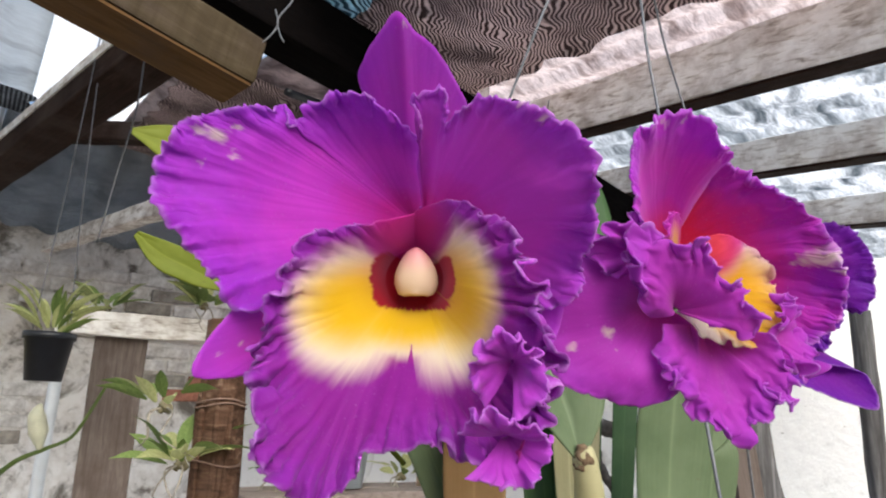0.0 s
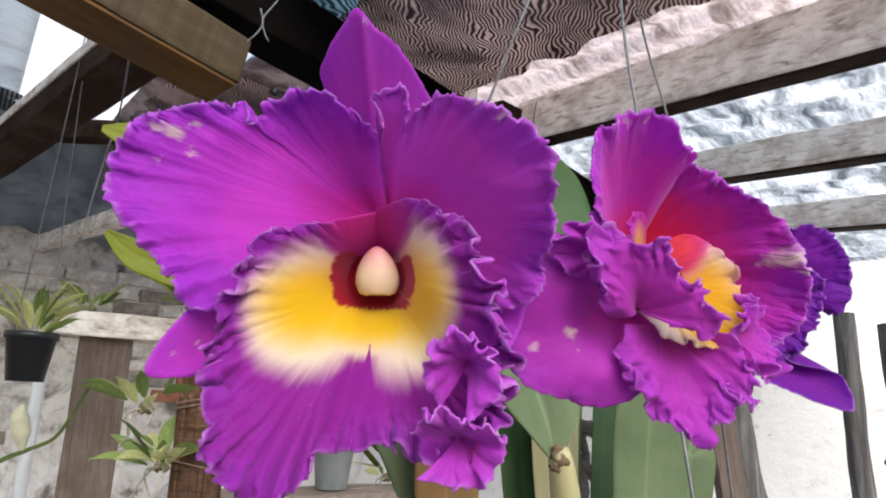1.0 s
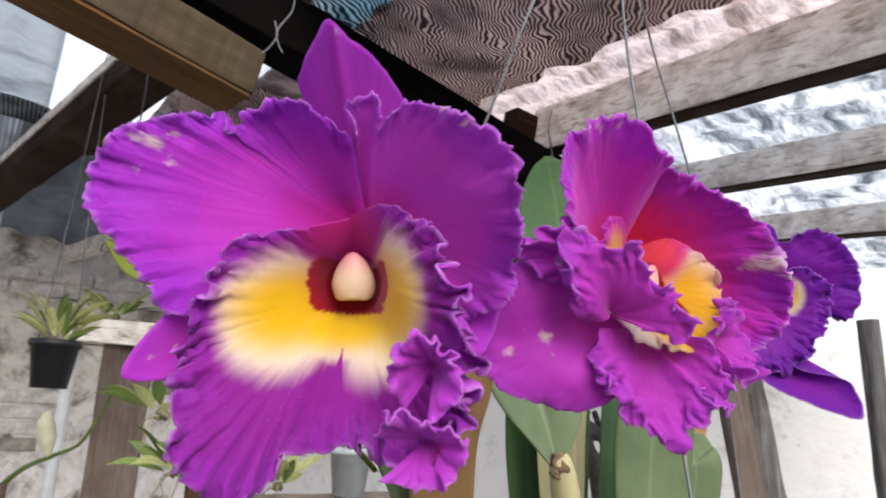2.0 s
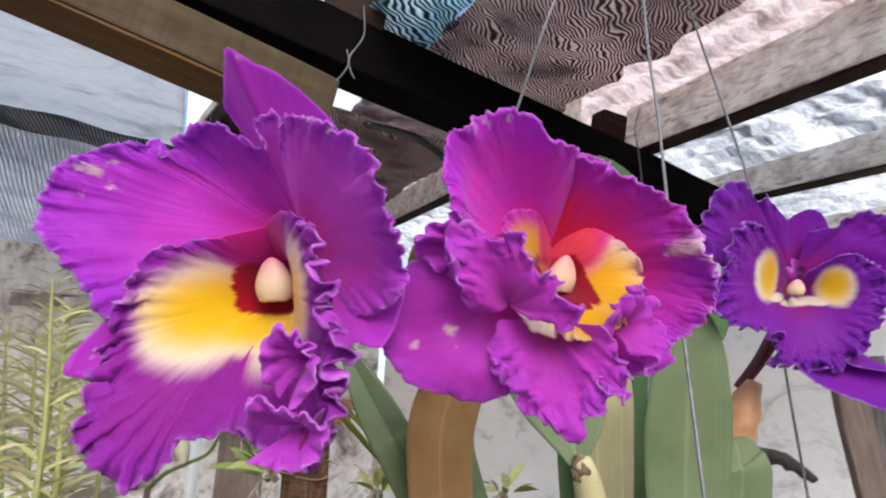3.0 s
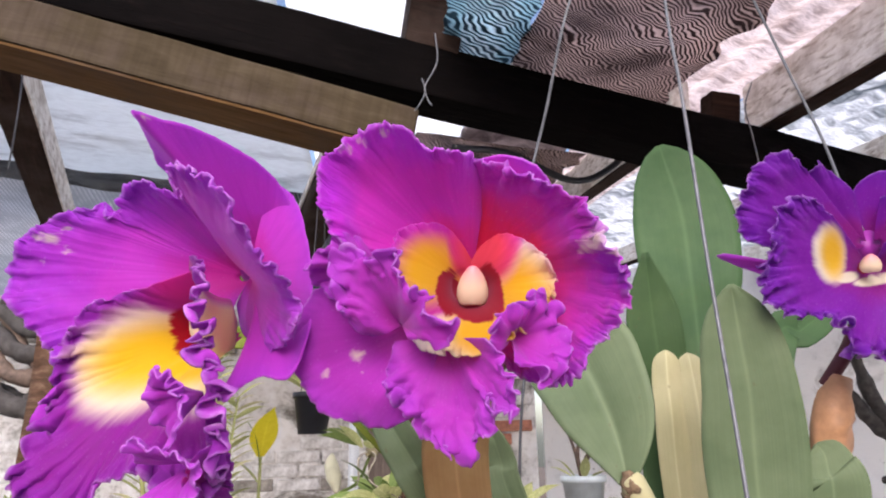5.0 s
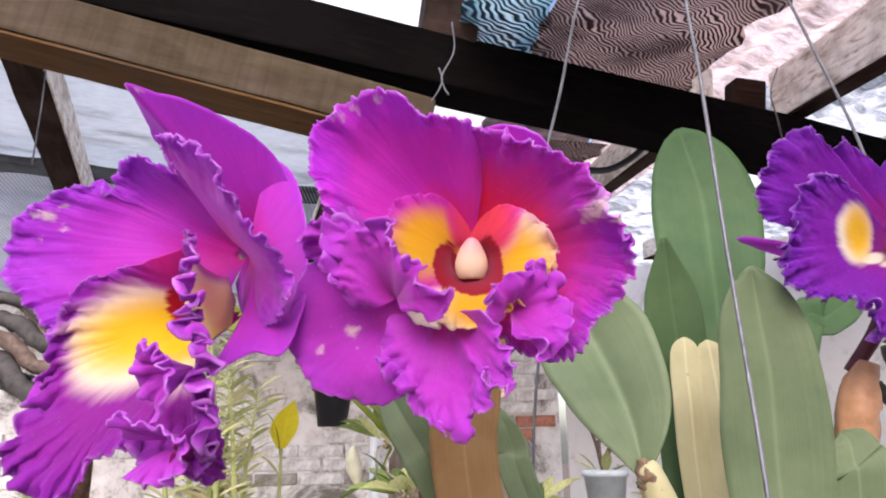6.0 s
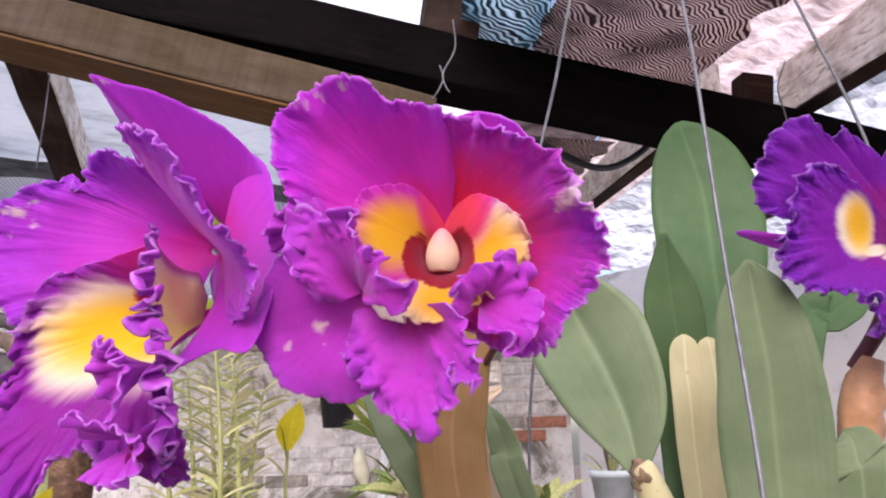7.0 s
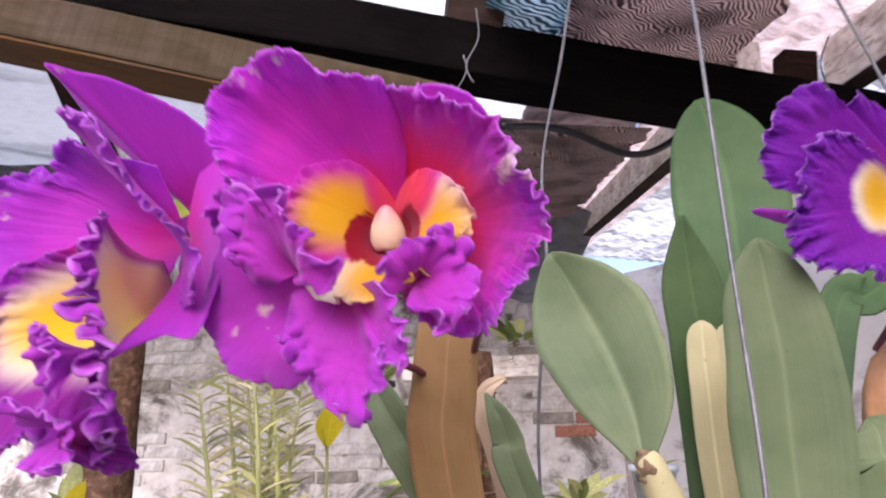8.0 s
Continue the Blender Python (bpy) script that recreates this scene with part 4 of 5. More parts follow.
leaf(1, LEAF_BLUE, [(0.228, 0.82, 1.44), (0.228, 0.847, 1.666), (0.228, 0.846, 1.74), (0.225, 0.852, 1.81), (0.211, 0.85, 1.882)], [0.02, 0.034, 0.047, 0.048, 0.026])
leaf(2, LEAF_DARK, [(0.200, 0.80, 1.44), (0.192, 0.833, 1.568), (0.195, 0.818, 1.655), (0.194, 0.813, 1.706), (0.194, 0.808, 1.758)], [0.02, 0.024, 0.025, 0.023, 0.003])
leaf(3, LEAF_PALE, [(0.214, 0.77, 1.44), (0.208, 0.778, 1.553), (0.209, 0.774, 1.605), (0.208, 0.777, 1.635), (0.209, 0.777, 1.660)], [0.008, 0.0125, 0.013, 0.0125, 0.0105], keel=-0.5)
leaf(4, LEAF_PALE, [(0.230, 0.775, 1.44), (0.229, 0.784, 1.553), (0.230, 0.780, 1.605), (0.228, 0.783, 1.635), (0.226, 0.783, 1.657)], [0.008, 0.012, 0.0125, 0.012, 0.010], keel=-0.5)
leaf(5, LEAF, [(0.199, 0.652, 1.555), (0.193, 0.65, 1.591), (0.181, 0.65, 1.625), (0.165, 0.654, 1.657), (0.144, 0.652, 1.701)], [0.004, 0.028, 0.038, 0.039, 0.013], keel=0.45)
leaf(6, LEAF, [(0.14, 0.62, 1.44), (0.093, 0.566, 1.553), (0.081, 0.558, 1.577), (0.068, 0.554, 1.599), (0.045, 0.552, 1.638)], [0.012, 0.014, 0.014, 0.012, 0.003], keel=0.45)
leaf(7, LEAF, [(0.15, 0.67, 1.44), (0.115, 0.641, 1.549), (0.111, 0.638, 1.572), (0.108, 0.631, 1.589), (0.101, 0.627, 1.604)], [0.009, 0.012, 0.011, 0.008, 0.001])
leaf(8, LEAF, [(0.31, 0.73, 1.44), (0.321, 0.712, 1.546), (0.32, 0.712, 1.563), (0.319, 0.713, 1.575), (0.315, 0.714, 1.582)], [0.018, 0.022, 0.02, 0.015, 0.005])
leaf(9, LEAF_BLUE, [(0.262, 0.80, 1.46), (0.293, 0.873, 1.667), (0.315, 0.893, 1.684), (0.332, 0.91, 1.698), (0.352, 0.929, 1.715)], [0.01, 0.016, 0.017, 0.016, 0.003])
leaf(10, LEAF_OLIVE, [(0.07, 0.60, 1.56), (-0.03, 0.57, 1.66), (-0.059, 0.514, 1.731), (-0.078, 0.506, 1.741), (-0.097, 0.495, 1.744)], [0.0012, 0.003, 0.012, 0.012, 0.002])
leaf(11, LEAF_OLIVE, [(0.07, 0.60, 1.55), (-0.02, 0.56, 1.645), (-0.064, 0.534, 1.667), (-0.082, 0.526, 1.675), (-0.097, 0.518, 1.686)], [0.0012, 0.003, 0.009, 0.009, 0.002])
leaf(12, LEAF_OLIVE, [(0.104, 0.48, 1.625), (0.130, 0.44, 1.630), (0.148, 0.41, 1.637), (0.148, 0.39, 1.648), (0.147, 0.382, 1.656)], [0.0015, 0.002, 0.008, 0.007, 0.002])
leaf(13, PAPER, [(0.0824, 0.6834, 1.5282), (0.0847, 0.6664, 1.5644), (0.084, 0.6508, 1.5901), (0.0918, 0.6442, 1.6073), (0.106, 0.6454, 1.6152)], [0.008, 0.009, 0.007, 0.006, 0.002], name="bract", label="dry papery bract")
leaf(14, SHEATH, [(0.122, 0.59, 1.44), (0.117, 0.556, 1.562), (0.126, 0.545, 1.606), (0.136, 0.538, 1.644), (0.145, 0.534, 1.675)], [0.016, 0.021, 0.020, 0.017, 0.004], name="sheath", label="tan dry flower sheath")
young_bulb = part("pseudobulb", tube([(0.21, 0.70, 1.42), (0.212, 0.68, 1.50), (0.203, 0.655, 1.552), (0.199, 0.652, 1.562)], [0.012, 0.013, 0.010, 0.006], 12, 24, 0.1), LEAF_PALE, plant)
part("pseudobulb", tube([(0.302, 0.76, 1.42), (0.312, 0.744, 1.51), (0.320, 0.737, 1.565), (0.328, 0.735, 1.602), (0.337, 0.736, 1.628)], [0.008, 0.009, 0.012, 0.014, 0.007], 16, 36, 0.25), BULB, plant, "orange-brown sheathed pseudobulb")
part("node", tube([(0.200, 0.653, 1.548), (0.201, 0.650, 1.556), (0.199, 0.650, 1.566)], [0.005, 0.0075, 0.003], 12, 14, 0.8), NODE, young_bulb, "dry brown node")

basket = thing("hanging_basket", (0.25, 0.72, 1.30), "round black hanging pot on three wires", "pot")
bm = bmesh.new()
prof = [(0.02, 1.30), (0.12, 1.30), (0.155, 1.44), (0.165, 1.44), (0.165, 1.45), (0.148, 1.45), (0.115, 1.32), (0.02, 1.32)]
rings = [[bm.verts.new((0.25 + r * math.cos(2 * math.pi * a / 32), 0.72 + r * math.sin(2 * math.pi * a / 32), z)) for a in range(32)] for r, z in prof]
for ra, rb in zip(rings, rings[1:] + rings[:1]):
    for a in range(32):
        bm.faces.new((ra[a], ra[(a + 1) % 32], rb[(a + 1) % 32], rb[a]))
part("pot", bm, BLACK_PLASTIC, basket)
bm = bmesh.new()
bmesh.ops.create_circle(bm, cap_ends=True, segments=32, radius=0.142)
bmesh.ops.translate(bm, vec=(0.25, 0.72, 1.43), verts=bm.verts)
part("potting_mix", bm, MOSS, basket)
for pts in ([(0.088, 0.725, 1.445), (0.100, 0.702, 1.58), (0.116, 0.700, 1.70), (0.118, 0.699, 1.79), (0.145, 0.689, 1.87), (0.176, 0.675, 1.957), (0.215, 0.690, 2.06), (0.256, 0.70, 2.17)],
            [(0.283, 0.560, 1.445), (0.278, 0.596, 1.56), (0.270, 0.622, 1.70), (0.264, 0.643, 1.829), (0.258, 0.660, 1.93), (0.256, 0.70, 2.17)],
            [(0.395, 0.80, 1.445), (0.378, 0.79, 1.60), (0.368, 0.797, 1.74), (0.357, 0.796, 1.823), (0.338, 0.793, 1.904), (0.311, 0.789, 2.015), (0.256, 0.70, 2.17)]):
    part("hanger_wire", tube(pts, [0.0013, 0.0013], 8, 60), WIRE, basket, "grey galvanised hanger wire")
part("hook", tube([(0.256, 0.70, 2.16), (0.256, 0.70, 2.20), (0.262, 0.705, 2.235), (0.256, 0.71, 2.26)], [0.002, 0.002], 8, 20), WIRE, basket)

# ---- things in the background ----
UPZ = Vector((0, 0, 1))
leaf_unit = blade([(0, 0, 0), (0, 0.33, 0.05), (0, 0.7, 0.03), (0, 1, -0.10)], [0.03, 0.11, 0.085, 0.004], face=(0, 0, 1), keel=0.3, n=10, k=4)
LEAF_MESH = {}
for nm, mt in (("lime", LEAF_LIME), ("pale", LEAF_PALE), ("green", LEAF_GREEN), ("yellow", LEAF_YELLOW), ("dark", LEAF_DARK), ("olive", LEAF_OLIVE)):
    me = bpy.data.meshes.new("leaf")
    leaf_unit.to_mesh(me)
    me.materials.append(mt)
    LEAF_MESH[nm] = me
leaf_unit.free()


def leaf_at(parent, base, toward, length, kind, wide=1.0, roll=0.0, name="leaf"):
    """A small leaf that grows from base in a direction."""
    d = Vector(toward).normalized()
    side = d.cross(UPZ)
    side = side.normalized() if side.length > 0.05 else Vector((1, 0, 0))
    m = frame_of(Vector(base), side, d, side.cross(d).normalized()) @ pose(0, 0, 0, 0, roll, 0) @ Matrix.Diagonal((length * wide, length, length, 1))
    ob = new(name, LEAF_MESH[kind])
    ob.parent = parent
    ob.matrix_parent_inverse = parent.matrix_world.inverted()
    ob.matrix_basis = m
    return ob


rng = random.Random(5)

# tall leafy canes in a clump
canes = thing("cane_orchid", (-0.68, 1.10, 1.15), "leafy cane orchid with many narrow yellow-green leaves", "plant")
part("root_clump", tube([(-0.74, 1.08, 1.10), (-0.68, 1.12, 1.19), (-0.62, 1.16, 1.10)], [0.05, 0.07, 0.05], 12, 14, 0.4), MOSS, canes)
for k, (bx, by, tx, ty, tz) in enumerate([(-0.68, 1.08, -0.68, 1.04, 1.79), (-0.70, 1.10, -0.73, 1.08, 1.70), (-0.70, 1.14, -0.78, 1.20, 1.76), (-0.70, 1.15, -0.75, 1.24, 1.68), (-0.70, 1.06, -0.76, 1.00, 1.66), (-0.72, 1.10, -0.82, 1.10, 1.72), (-0.71, 1.16, -0.74, 1.14, 1.74)]):
    a, e = Vector((bx, by, 1.16)), Vector((tx, ty, tz))
    mid = (a + e) / 2 + Vector((rng.uniform(-0.03, 0.03), rng.uniform(-0.03, 0.03), 0.03))
    path = spline([a, mid, e], 30)
    cane = part("cane", tube([a, mid, e], [0.006, 0.005, 0.002], 7, 24, 0.1), LEAF_LIME, canes)
    for i in range(5, 30):
        t = (path[i] - path[i - 1]).normalized()
        for flip in (0.0, math.pi):
            ang = 0.64 + 0.35 * math.sin(1.7 * k) + flip + rng.uniform(-0.4, 0.4)
            out = Vector((math.cos(ang), math.sin(ang), rng.uniform(-0.05, 0.4))) + t * 0.35
            leaf_at(cane, path[i] + t * rng.uniform(0.0, 0.012), out, rng.uniform(0.05, 0.095) * (1 - 0.25 * i / 30), rng.choice(("lime", "lime", "pale")), 0.85, rng.uniform(-35, 35))

bench = thing("plank_bench", (-0.75, 1.22, 0.0), "grey wooden plank bench for potted plants", "bench")
part("plank", box(pose(-0.75, 1.22, 1.065, 0, 0, 75), (1.3, 0.34, 0.03), 0.003, 0.003, 20, 13), WOOD_GREY, bench)
for sx in (-0.55, 0.55):
    part("leg", box(pose(-0.75 + sx * 0.259, 1.22 + sx * 0.966, 0.525, 0, 0, 75), (0.05, 0.05, 1.05), 0.003, 0.002, 8, 5), WOOD_BROWN, bench, "brown wooden leg")

# yellowing leaf pair on a stem
low_leaves = thing("lime_leaf_plant", (-0.53, 0.72, 0.0), "tall shoot with lime and yellow leaves", "plant")
part("stem", tube([(-0.53, 0.72, 0.0), (-0.52, 0.69, 1.1), (-0.50, 0.655, 1.49)], [0.005, 0.004, 0.003], 7, 16), LEAF_LIME, low_leaves)
for d, ln, kd in (((0.15, 0.0, 0.95), 0.075, "lime"), ((0.6, -0.1, 0.7), 0.065, "yellow"), ((-0.5, 0.1, 0.7), 0.06, "lime"), ((0.2, -0.5, 0.6), 0.05, "lime")):
    leaf_at(low_leaves, (-0.50, 0.655, 1.49), d, ln, kd, 1.5)
stem = thing("yellow_leaf_plant", (-0.80, 1.37, 1.075), "small plant with a half-yellow broad leaf", "plant")
part("stem", tube([(-0.80, 1.38, 1.07), (-0.80, 1.37, 1.35), (-0.795, 1.365, 1.56)], [0.006, 0.005, 0.003], 7, 16), LEAF_LIME, stem)
leaf_at(stem, (-0.795, 1.365, 1.56), (0.35, -0.15, 0.9), 0.12, "yellow", 2.7, 10)
leaf_at(stem, (-0.797, 1.365, 1.54), (-0.15, -0.2, 0.95), 0.11, "olive", 3.8, -10)
leaf_at(stem, (-0.80, 1.37, 1.50), (-0.5, -0.2, 0.5), 0.09, "lime", 2.0, 10)


def pot(name, place, r0, r1, h, material, label, holes=False):
    ob = thing(name, place, label, "pot")
    bm = bmesh.new()
    prof = [(0.002, 0), (r0, 0), (r1, h * 0.86), (r1 * 1.1, h * 0.86), (r1 * 1.1, h), (r1 * 0.96, h), (r0 * 0.92, 0.006), (0.002, 0.006)]
    rings = [[bm.verts.new(Vector(place) + Vector((r * math.cos(2 * math.pi * a / 28), r * math.sin(2 * math.pi * a / 28), z))) for a in range(28)] for r, z in prof]
    for ra, rb in zip(rings, rings[1:]):
        for a in range(28):
            bm.faces.new((ra[a], ra[(a + 1) % 28], rb[(a + 1) % 28], rb[a]))
    smooth(bm)
    part("pot_body", bm, material, ob)
    bm = bmesh.new()
    bmesh.ops.create_circle(bm, cap_ends=True, segments=24, radius=r1 * 0.94)
    for v in bm.verts:
        v.co += Vector(place) + Vector((0, 0, h * 0.9 + 0.01 * noise.noise(v.co * 40)))
    part("potting_mix", bm, MOSS, ob)
    return ob


black_pot = pot("hanging_pot", (-0.63, 1.338, 1.605), 0.030, 0.040, 0.086, BLACK_PLASTIC, "small black plastic hanging pot with a leafy plant")
for i in range(34):
    ang, lift = rng.uniform(0, 6.28), rng.uniform(0.3, 1.8)
    b = Vector((-0.63 + 0.02 * math.cos(ang), 1.338 + 0.02 * math.sin(ang), 1.68 + rng.uniform(0, 0.05)))
    leaf_at(black_pot, b, (math.cos(ang), math.sin(ang), lift), rng.uniform(0.05, 0.10), rng.choice(["lime", "green", "lime"]), 0.8, rng.uniform(-40, 40))
for dx in (-0.035, 0.035):
    part("hanger_wire", tube([(-0.63 + dx, 1.338, 1.685), (-0.63 + dx * 0.5, 1.34, 1.95), (-0.63, 1.345, 2.36)], [0.0012, 0.0012], 6, 20), WIRE, black_pot)

pipe = part("grey_pipe", tube([(-0.97, 1.95, 0.0), (-0.97, 1.95, 0.9), (-0.965, 1.96, 1.74)], [0.016, 0.016], 14, 10), PIPE, None)
tagged(pipe, "pale grey upright plastic pipe", "pipe")


def post(name, place, z1, r, material, label, lean=(0, 0), seed=0, ties=()):
    ob = thing(name, (place[0], place[1], 0), label, "post")
    top = Vector((place[0] + lean[0], place[1] + lean[1], z1))
    base = Vector((place[0], place[1], 0))
    part("trunk", tube([base, base.lerp(top, 0.5) + Vector((0.006, 0, 0)), top], [r * 1.05, r, r * 0.96], 18, 40, 0.28, seed), material, ob)
    for z in ties:
        c = base.lerp(top, z / z1)
        pts = [c + Vector((math.cos(a) * (r + 0.004), math.sin(a) * (r + 0.004), 0.004 * math.sin(2 * a + z * 50))) for a in [x * 0.5 for x in range(27)]]
        part("tie_wire", tube(pts, [0.0014, 0.0014], 6, 60), RUST, ob, "rusty tie wire")
    return ob


tied = post("tied_post", (-0.232, 1.115), 1.70, 0.031, BARK, "rough bark post bound with rusty wire", seed=1, ties=(1.50, 1.578, 1.584, 1.635, 1.64))
for i in range(9):
    ang = rng.uniform(2.6, 5.6)
    part("splinter", tube([Vector((-0.232 + 0.030 * math.cos(ang), 1.115 + 0.030 * math.sin(ang), z)) for z in (rng.uniform(1.3, 1.45), 1.55, rng.uniform(1.6, 1.69))], [0.002, 0.005, 0.002], 6, 12, 0.5, i), BARK, tied)
rooted = post("near_post", (-0.70, 0.81), 1.80, 0.036, BARK, "dark rough wooden post with bark and gnarled roots", seed=2)
for k, (z0, z1, r) in enumerate(((1.640, 1.700, 0.015), (1.690, 1.735, 0.012), (1.730, 1.765, 0.013), (1.765, 1.800, 0.010), (1.700, 1.790, 0.008), (1.660, 1.670, 0.016))):
    part("root", tube([(-0.715, 0.80, z0), (-0.765, 0.775 + 0.006 * k, (z0 + z1) / 2 - 0.018), (-0.82, 0.755 + 0.008 * k, z1), (-0.885, 0.74 + 0.005 * k, z1 + 0.012), (-0.95, 0.75, z0 + 0.02)], [r * 1.2, r, r * 1.1, r * 0.8, r * 0.4], 10, 40, 0.4, k), (BRANCH, TWIG, BRANCH)[k % 3], rooted, "gnarled dark grey root")
split = thing("split_post", (0.62, 1.41, 0), "weathered grey post split into a board and a log", "post")
split_board = part("board", box(Matrix(), (0.050, 0.022, 1.72), 0.004, 0.004, 16, 3), BOARD_UP, split, "smooth pinkish grey half")
split_board.matrix_basis = pose(0.700, 1.40, 0.86, 0, -7.8, 14)
split_log = part("log", tube([(0.865, 1.46, 0), (0.742, 1.44, 0.9), (0.630, 1.425, 1.72)], [0.040, 0.036, 0.032], 18, 60, 0.35, 3), LOG_GREY, split, "rough dark cracked half")
for k in range(5):
    x = 0.612 + 0.012 * k
    part("splinter", tube([(x + 0.030, 1.412 + 0.003 * k, 1.1 + 0.04 * k), (x + 0.016, 1.398 + 0.003 * k, 1.4), (x, 1.392 + 0.004 * k, 1.68 - 0.03 * k)], [0.004, 0.006, 0.003], 7, 24, 0.5, k), LOG_GREY, split_log)
post("grey_post", (0.90, 1.42), 1.80, 0.020, LOG_GREY, "slim crooked grey wooden post", lean=(-0.02, 0.02), seed=4)
stump = post("mounting_post", (1.02, 1.48), 1.79, 0.044, LOG_GREY, "thick weathered grey post with mossy patches", seed=6)
for k in range(10):
    ang, z = rng.uniform(3.0, 5.2), rng.uniform(1.45, 1.72)
    c = Vector((1.02 + 0.044 * math.cos(ang), 1.48 + 0.044 * math.sin(ang), z))
    part("moss_patch", tube([c + Vector((-0.014, 0, -0.01)), c, c + Vector((0.012, 0, 0.012))], [0.006, 0.010, 0.005], 8, 10, 0.6, k), MOSS, stump)

board = part("brown_board", box(Matrix(), (0.115, 0.03, 1.72), 0.004, 0.004, 16, 7), BOARD_UP, None)
board.matrix_world = pose(-0.70, 1.75, 0.86, 0, 0, 24)
tagged(board, "upright weathered grey-brown wooden board", "board")
shelf = part("grey_plank", box(Matrix(), (0.36, 0.10, 0.055), 0.004, 0.004, 16, 8), WOOD_GREY, None)
shelf.matrix_world = pose(-0.66, 1.76, 1.747, 0, 0, 24)
tagged(shelf, "short grey plank lying on the upright board", "plank")


# budding spike leaning out in front of the far wall
spike = thing("budding_orchid", (-0.902, 1.673, 0.0), "leaning orchid spike with one pale bud", "plant")
part("stem", tube([(-0.902, 1.673, 1.399), (-0.853, 1.666, 1.437), (-0.792, 1.661, 1.464), (-0.737, 1.656, 1.49), (-0.701, 1.646, 1.54), (-0.66, 1.631, 1.608)], [0.006, 0.0042, 0.003], 8, 36, 0.2), LEAF_GREEN, spike)
part("bud", tube([(-0.804, 1.661, 1.463), (-0.808, 1.652, 1.499), (-0.812, 1.644, 1.535), (-0.805, 1.639, 1.56)], [0.006, 0.020, 0.018, 0.004], 12, 16), BUD, spike, "pale cream bud")
part("stem_base", tube([(-0.952, 1.673, 0.0), (-0.932, 1.693, 0.75), (-0.902, 1.673, 1.399)], [0.014, 0.011, 0.009], 8, 24, 0.3), TWIG, spike, "brown woody stem")

# mounted plants on the posts and shelf
def tuft(name, place, n, size, label, colours=("lime", "green"), spread=1.0, wide=1.3):
    ob = thing(name, place, label, "plant")
    p = Vector(place)
    part("root_ball", tube([p + Vector((-0.007, 0, -0.008)), p, p + Vector((0.007, 0.004, -0.008))], [0.005, 0.008, 0.005], 10, 12, 0.6, n), MOSS, ob)
    for i in range(3):
        ang = rng.uniform(3.2, 6.2)
        q = p + Vector((0.02 * math.cos(ang), 0.02 * math.sin(ang), -0.01))
        part("aerial_root", tube([p, q, q + Vector((rng.uniform(-0.02, 0.02), -0.005, -0.03)), q + Vector((rng.uniform(-0.05, 0.05), 0.0, rng.uniform(-0.06, -0.03)))], [0.0016, 0.0014, 0.0009], 6, 16, 0.2), ROOT, ob, "thin grey aerial root")
    for i in range(n):
        ang = rng.uniform(0, 6.28)
        b = p + Vector((0.025 * math.cos(ang), 0.015 * math.sin(ang), rng.uniform(0, 0.02)))
        leaf_at(ob, b, (spread * math.cos(ang), spread * math.sin(ang), rng.uniform(0.1, 1.2)), size * rng.uniform(0.7, 1.3), rng.choice(colours), wide, rng.uniform(-40, 40))
    return ob


tuft("mounted_orchid", (-0.265, 1.075, 1.50), 18, 0.07, "mounted orchid with lime leaves tied on a post")
tuft("mounted_orchid", (-0.29, 1.06, 1.575), 9, 0.055, "mounted orchid with small green leaves tied on a post", ("green", "lime"))
tuft("mounted_orchid", (-0.50, 1.72, 1.80), 26, 0.09, "mounted orchid clump with arching leaves on a plank", ("lime", "green", "green"))
tuft("mounted_orchid", (-0.75, 1.75, 1.79), 16, 0.07, "mounted orchid clump with pale leaves on a plank")

jar = pot("clear_pot", (-0.10, 1.50, 1.43), 0.030, 0.040, 0.09, CLEAR_POT, "cloudy clear plastic pot with a bare twiggy plant")
for pts in ([(-0.10, 1.50, 1.50), (-0.105, 1.49, 1.56), (-0.09, 1.49, 1.60), (-0.055, 1.48, 1.645)], [(-0.10, 1.50, 1.50), (-0.115, 1.50, 1.57), (-0.13, 1.50, 1.61)], [(-0.09, 1.495, 1.55), (-0.075, 1.49, 1.575), (-0.07, 1.49, 1.62)]):
    part("twig", tube(pts, [0.005, 0.0035, 0.002], 7, 18, 0.4), TWIG, jar)
for d in ((0.8, -0.3, 0.3), (-0.6, -0.4, 0.8), (0.3, -0.6, 0.9), (-0.8, 0, 0.4)):
    leaf_at(jar, (-0.10 + d[0] * 0.02, 1.49, 1.515), d, 0.055, "lime", 1.6)
stand = thing("plank_shelf", (-0.10, 1.50, 0.0), "short grey wooden plank shelf on brown legs for small pots", "shelf")
for sy in (-0.037, 0.037):
    part("plank", box(pose(-0.10 - sy * 0.574, 1.50 + sy * 0.819, 1.413, 0, 0, 35), (0.44, 0.069, 0.03), 0.003, 0.003, 12, 3), BOARD_GREY, stand)
for sx in (-0.18, 0.18):
    part("leg", box(pose(-0.10 + sx * 0.819, 1.50 + sx * 0.574, 0.699, 0, 0, 35), (0.05, 0.05, 1.398), 0.003, 0.002, 8, 5), WOOD_BROWN, stand, "brown wooden leg")
tuft("small_orchid", (0.00, 1.56, 1.45), 10, 0.06, "small green orchid on the shelf plank", wide=1.5)
tuft("small_orchid", (-0.22, 1.43, 1.45), 12, 0.07, "small green orchid on the shelf plank", wide=1.3)

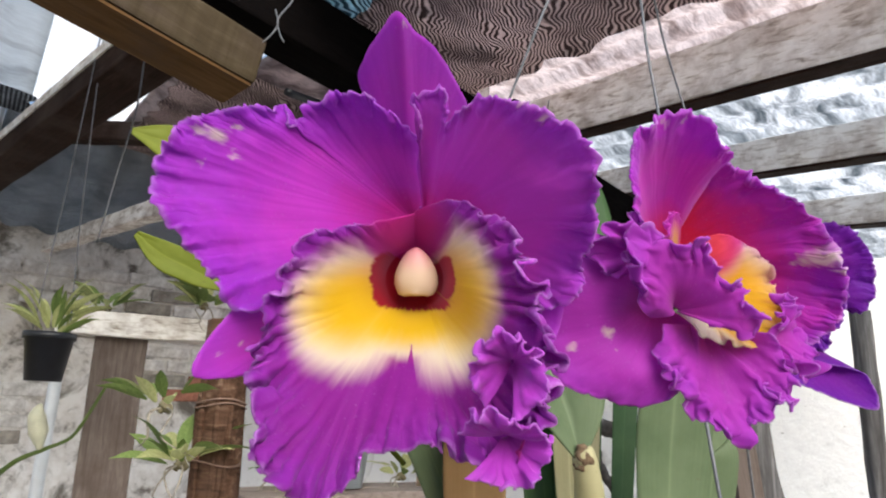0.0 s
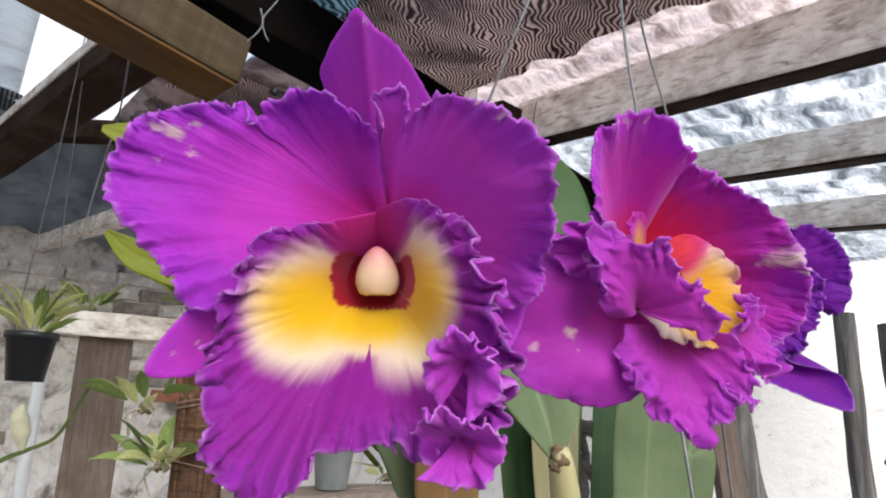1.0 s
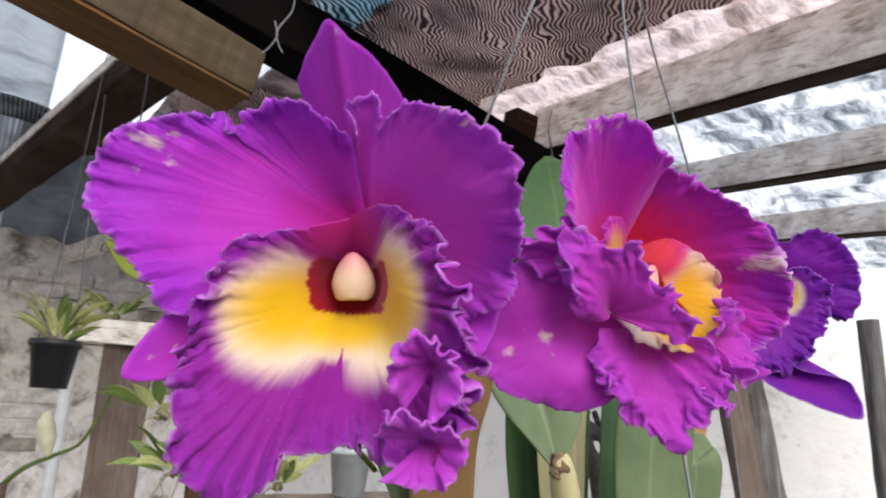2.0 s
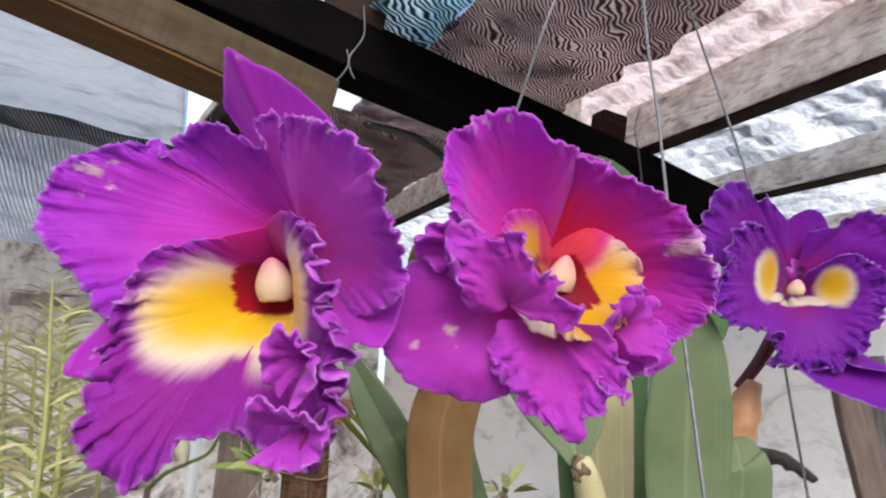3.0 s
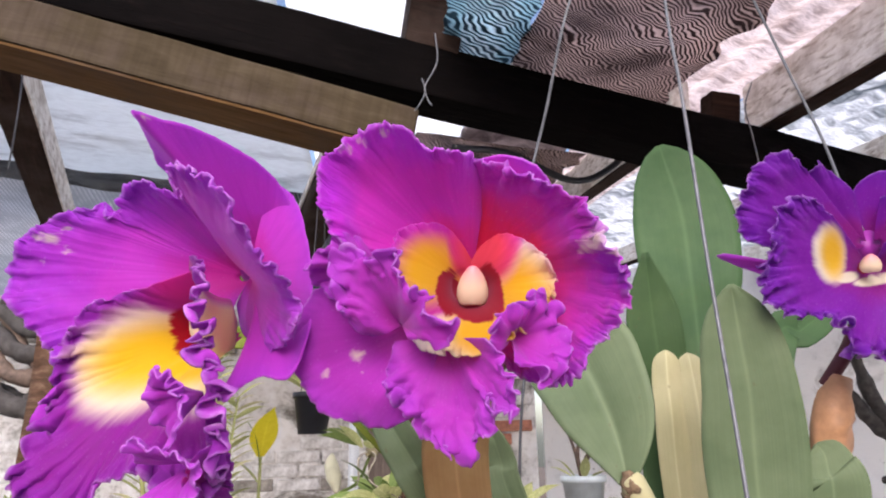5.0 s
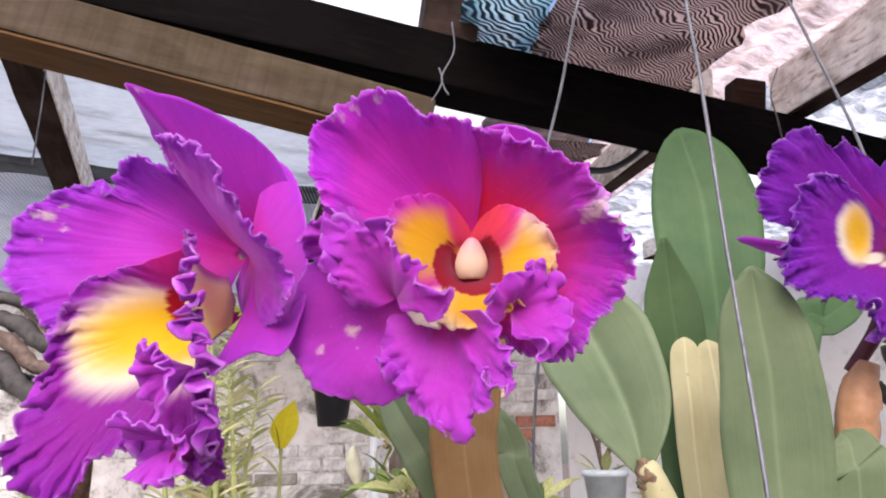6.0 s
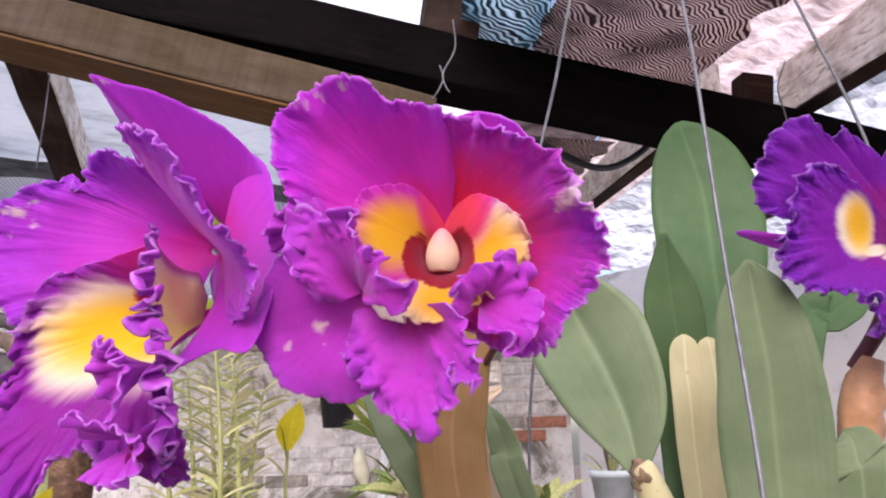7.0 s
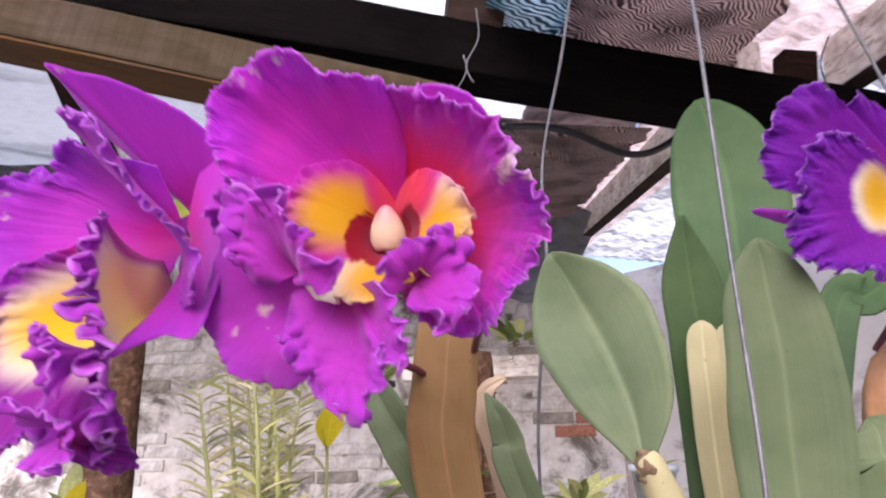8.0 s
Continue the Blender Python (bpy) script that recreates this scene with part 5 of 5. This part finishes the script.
# gnarled dead tree against the far wall
branch = thing("dead_tree", (0.60, 2.58, 0.0), "gnarled dark grey leafless tree", "tree")
for pts, radii, k in (
        ([(0.384, 2.372, 1.709), (0.445, 2.423, 1.613), (0.533, 2.473, 1.559), (0.624, 2.515, 1.536), (0.727, 2.56, 1.518), (0.833, 2.619, 1.459)], [0.014, 0.022, 0.026, 0.026, 0.022, 0.014], 3),
        ([(0.418, 2.358, 1.805), (0.444, 2.4, 1.693), (0.502, 2.463, 1.55), (0.54, 2.505, 1.455), (0.576, 2.555, 1.327), (0.60, 2.58, 0.7), (0.60, 2.58, 0.0)], [0.012, 0.020, 0.026, 0.028, 0.032, 0.04, 0.05], 5),
        ([(0.539, 2.457, 1.623), (0.567, 2.488, 1.551), (0.594, 2.526, 1.456), (0.595, 2.549, 1.376)], [0.009, 0.012, 0.014, 0.016], 7),
        ([(0.441, 2.463, 1.466), (0.509, 2.493, 1.454), (0.584, 2.531, 1.424), (0.668, 2.591, 1.329)], [0.010, 0.016, 0.018, 0.016], 9)):
    part("limb", tube(pts, radii, 10, 60, 0.45, k), BRANCH, branch)

# loose wires on the timber
knot = thing("tie_wire", (-0.205, 1.07, 2.15), "twisted grey tie wire on the dark beam", "wire")
for pts in ([(-0.178, 1.075, 2.27), (-0.172, 1.07, 2.21), (-0.19, 1.06, 2.165), (-0.186, 1.06, 2.14), (-0.178, 1.06, 2.125)], [(-0.215, 1.06, 2.12), (-0.20, 1.06, 2.135), (-0.19, 1.06, 2.155), (-0.196, 1.06, 2.18)]):
    part("strand", tube(pts, [0.0014, 0.0014], 6, 30), WIRE, knot)
for pts in ([(0.29, 1.52, 2.26), (0.275, 1.45, 2.18), (0.28, 1.43, 2.12), (0.285, 1.43, 2.05)], [(0.80, 1.12, 2.30), (0.75, 1.15, 2.27), (0.74, 1.14, 2.20), (0.735, 1.14, 2.15)], [(-0.45, 1.175, 2.20), (-0.45, 1.175, 2.06), (-0.473, 1.19, 1.96), (-0.497, 1.203, 1.83)], [(-1.0, 0.84, 2.35), (-0.97, 0.83, 2.22), (-0.99, 0.84, 2.1)]):
    wr = part("loose_wire", tube(pts, [0.0016, 0.0016], 6, 24), WIRE, None)
    tagged(wr, "thin loose grey wire hanging from a rafter", "wire")
cable = part("black_cable", tube([(-0.20, 1.18, 2.10), (-0.14, 1.30, 2.12), (-0.06, 1.42, 2.09), (0.0, 1.50, 2.13), (0.06, 1.60, 2.24)], [0.007, 0.007], 8, 40), BLACK_PLASTIC, None)
tagged(cable, "thick black cable looping under the roof", "cable")

# bare brick courses of the old wall
bricks = [bpy.data.meshes.new("brick") for _ in range(4)]
for i, me in enumerate(bricks):
    bm = box(Matrix(), (0.215, 0.03, 0.058), 0.006, 0.004, 3, i * 9)
    bm.to_mesh(me)
    bm.free()
    me.materials.append((BRICK, BRICK, BRICK_DARK, BRICK_RED)[i])
made = 0
for row in range(15):
    for col in range(17):
        x = -3.8 + col * 0.228 + (0.114 if row % 2 else 0)
        z = 1.38 + row * 0.070
        low = x < -0.6 and z < 1.80
        if x > -0.13 or z > 2.17 or noise.noise(Vector((x * 1.7, z * 2.4, 4))) > (-0.2 if low else 0.15):
            continue
        red = x > -0.3 and 1.55 < z < 1.72
        ob = new("brick", bricks[3] if red else bricks[rng.choice((0, 0, 0, 1, 1, 2))])
        ob.parent = wall_left
        ob.matrix_parent_inverse = wall_left.matrix_world.inverted()
        ob.matrix_basis = frame_of(WALL0 + WX * x + WY * rng.uniform(-0.004, 0.006) + UPZ * z, WX, WY, UPZ) @ pose(0, 0, 0, 0, rng.uniform(-1, 1), rng.uniform(-1, 1))
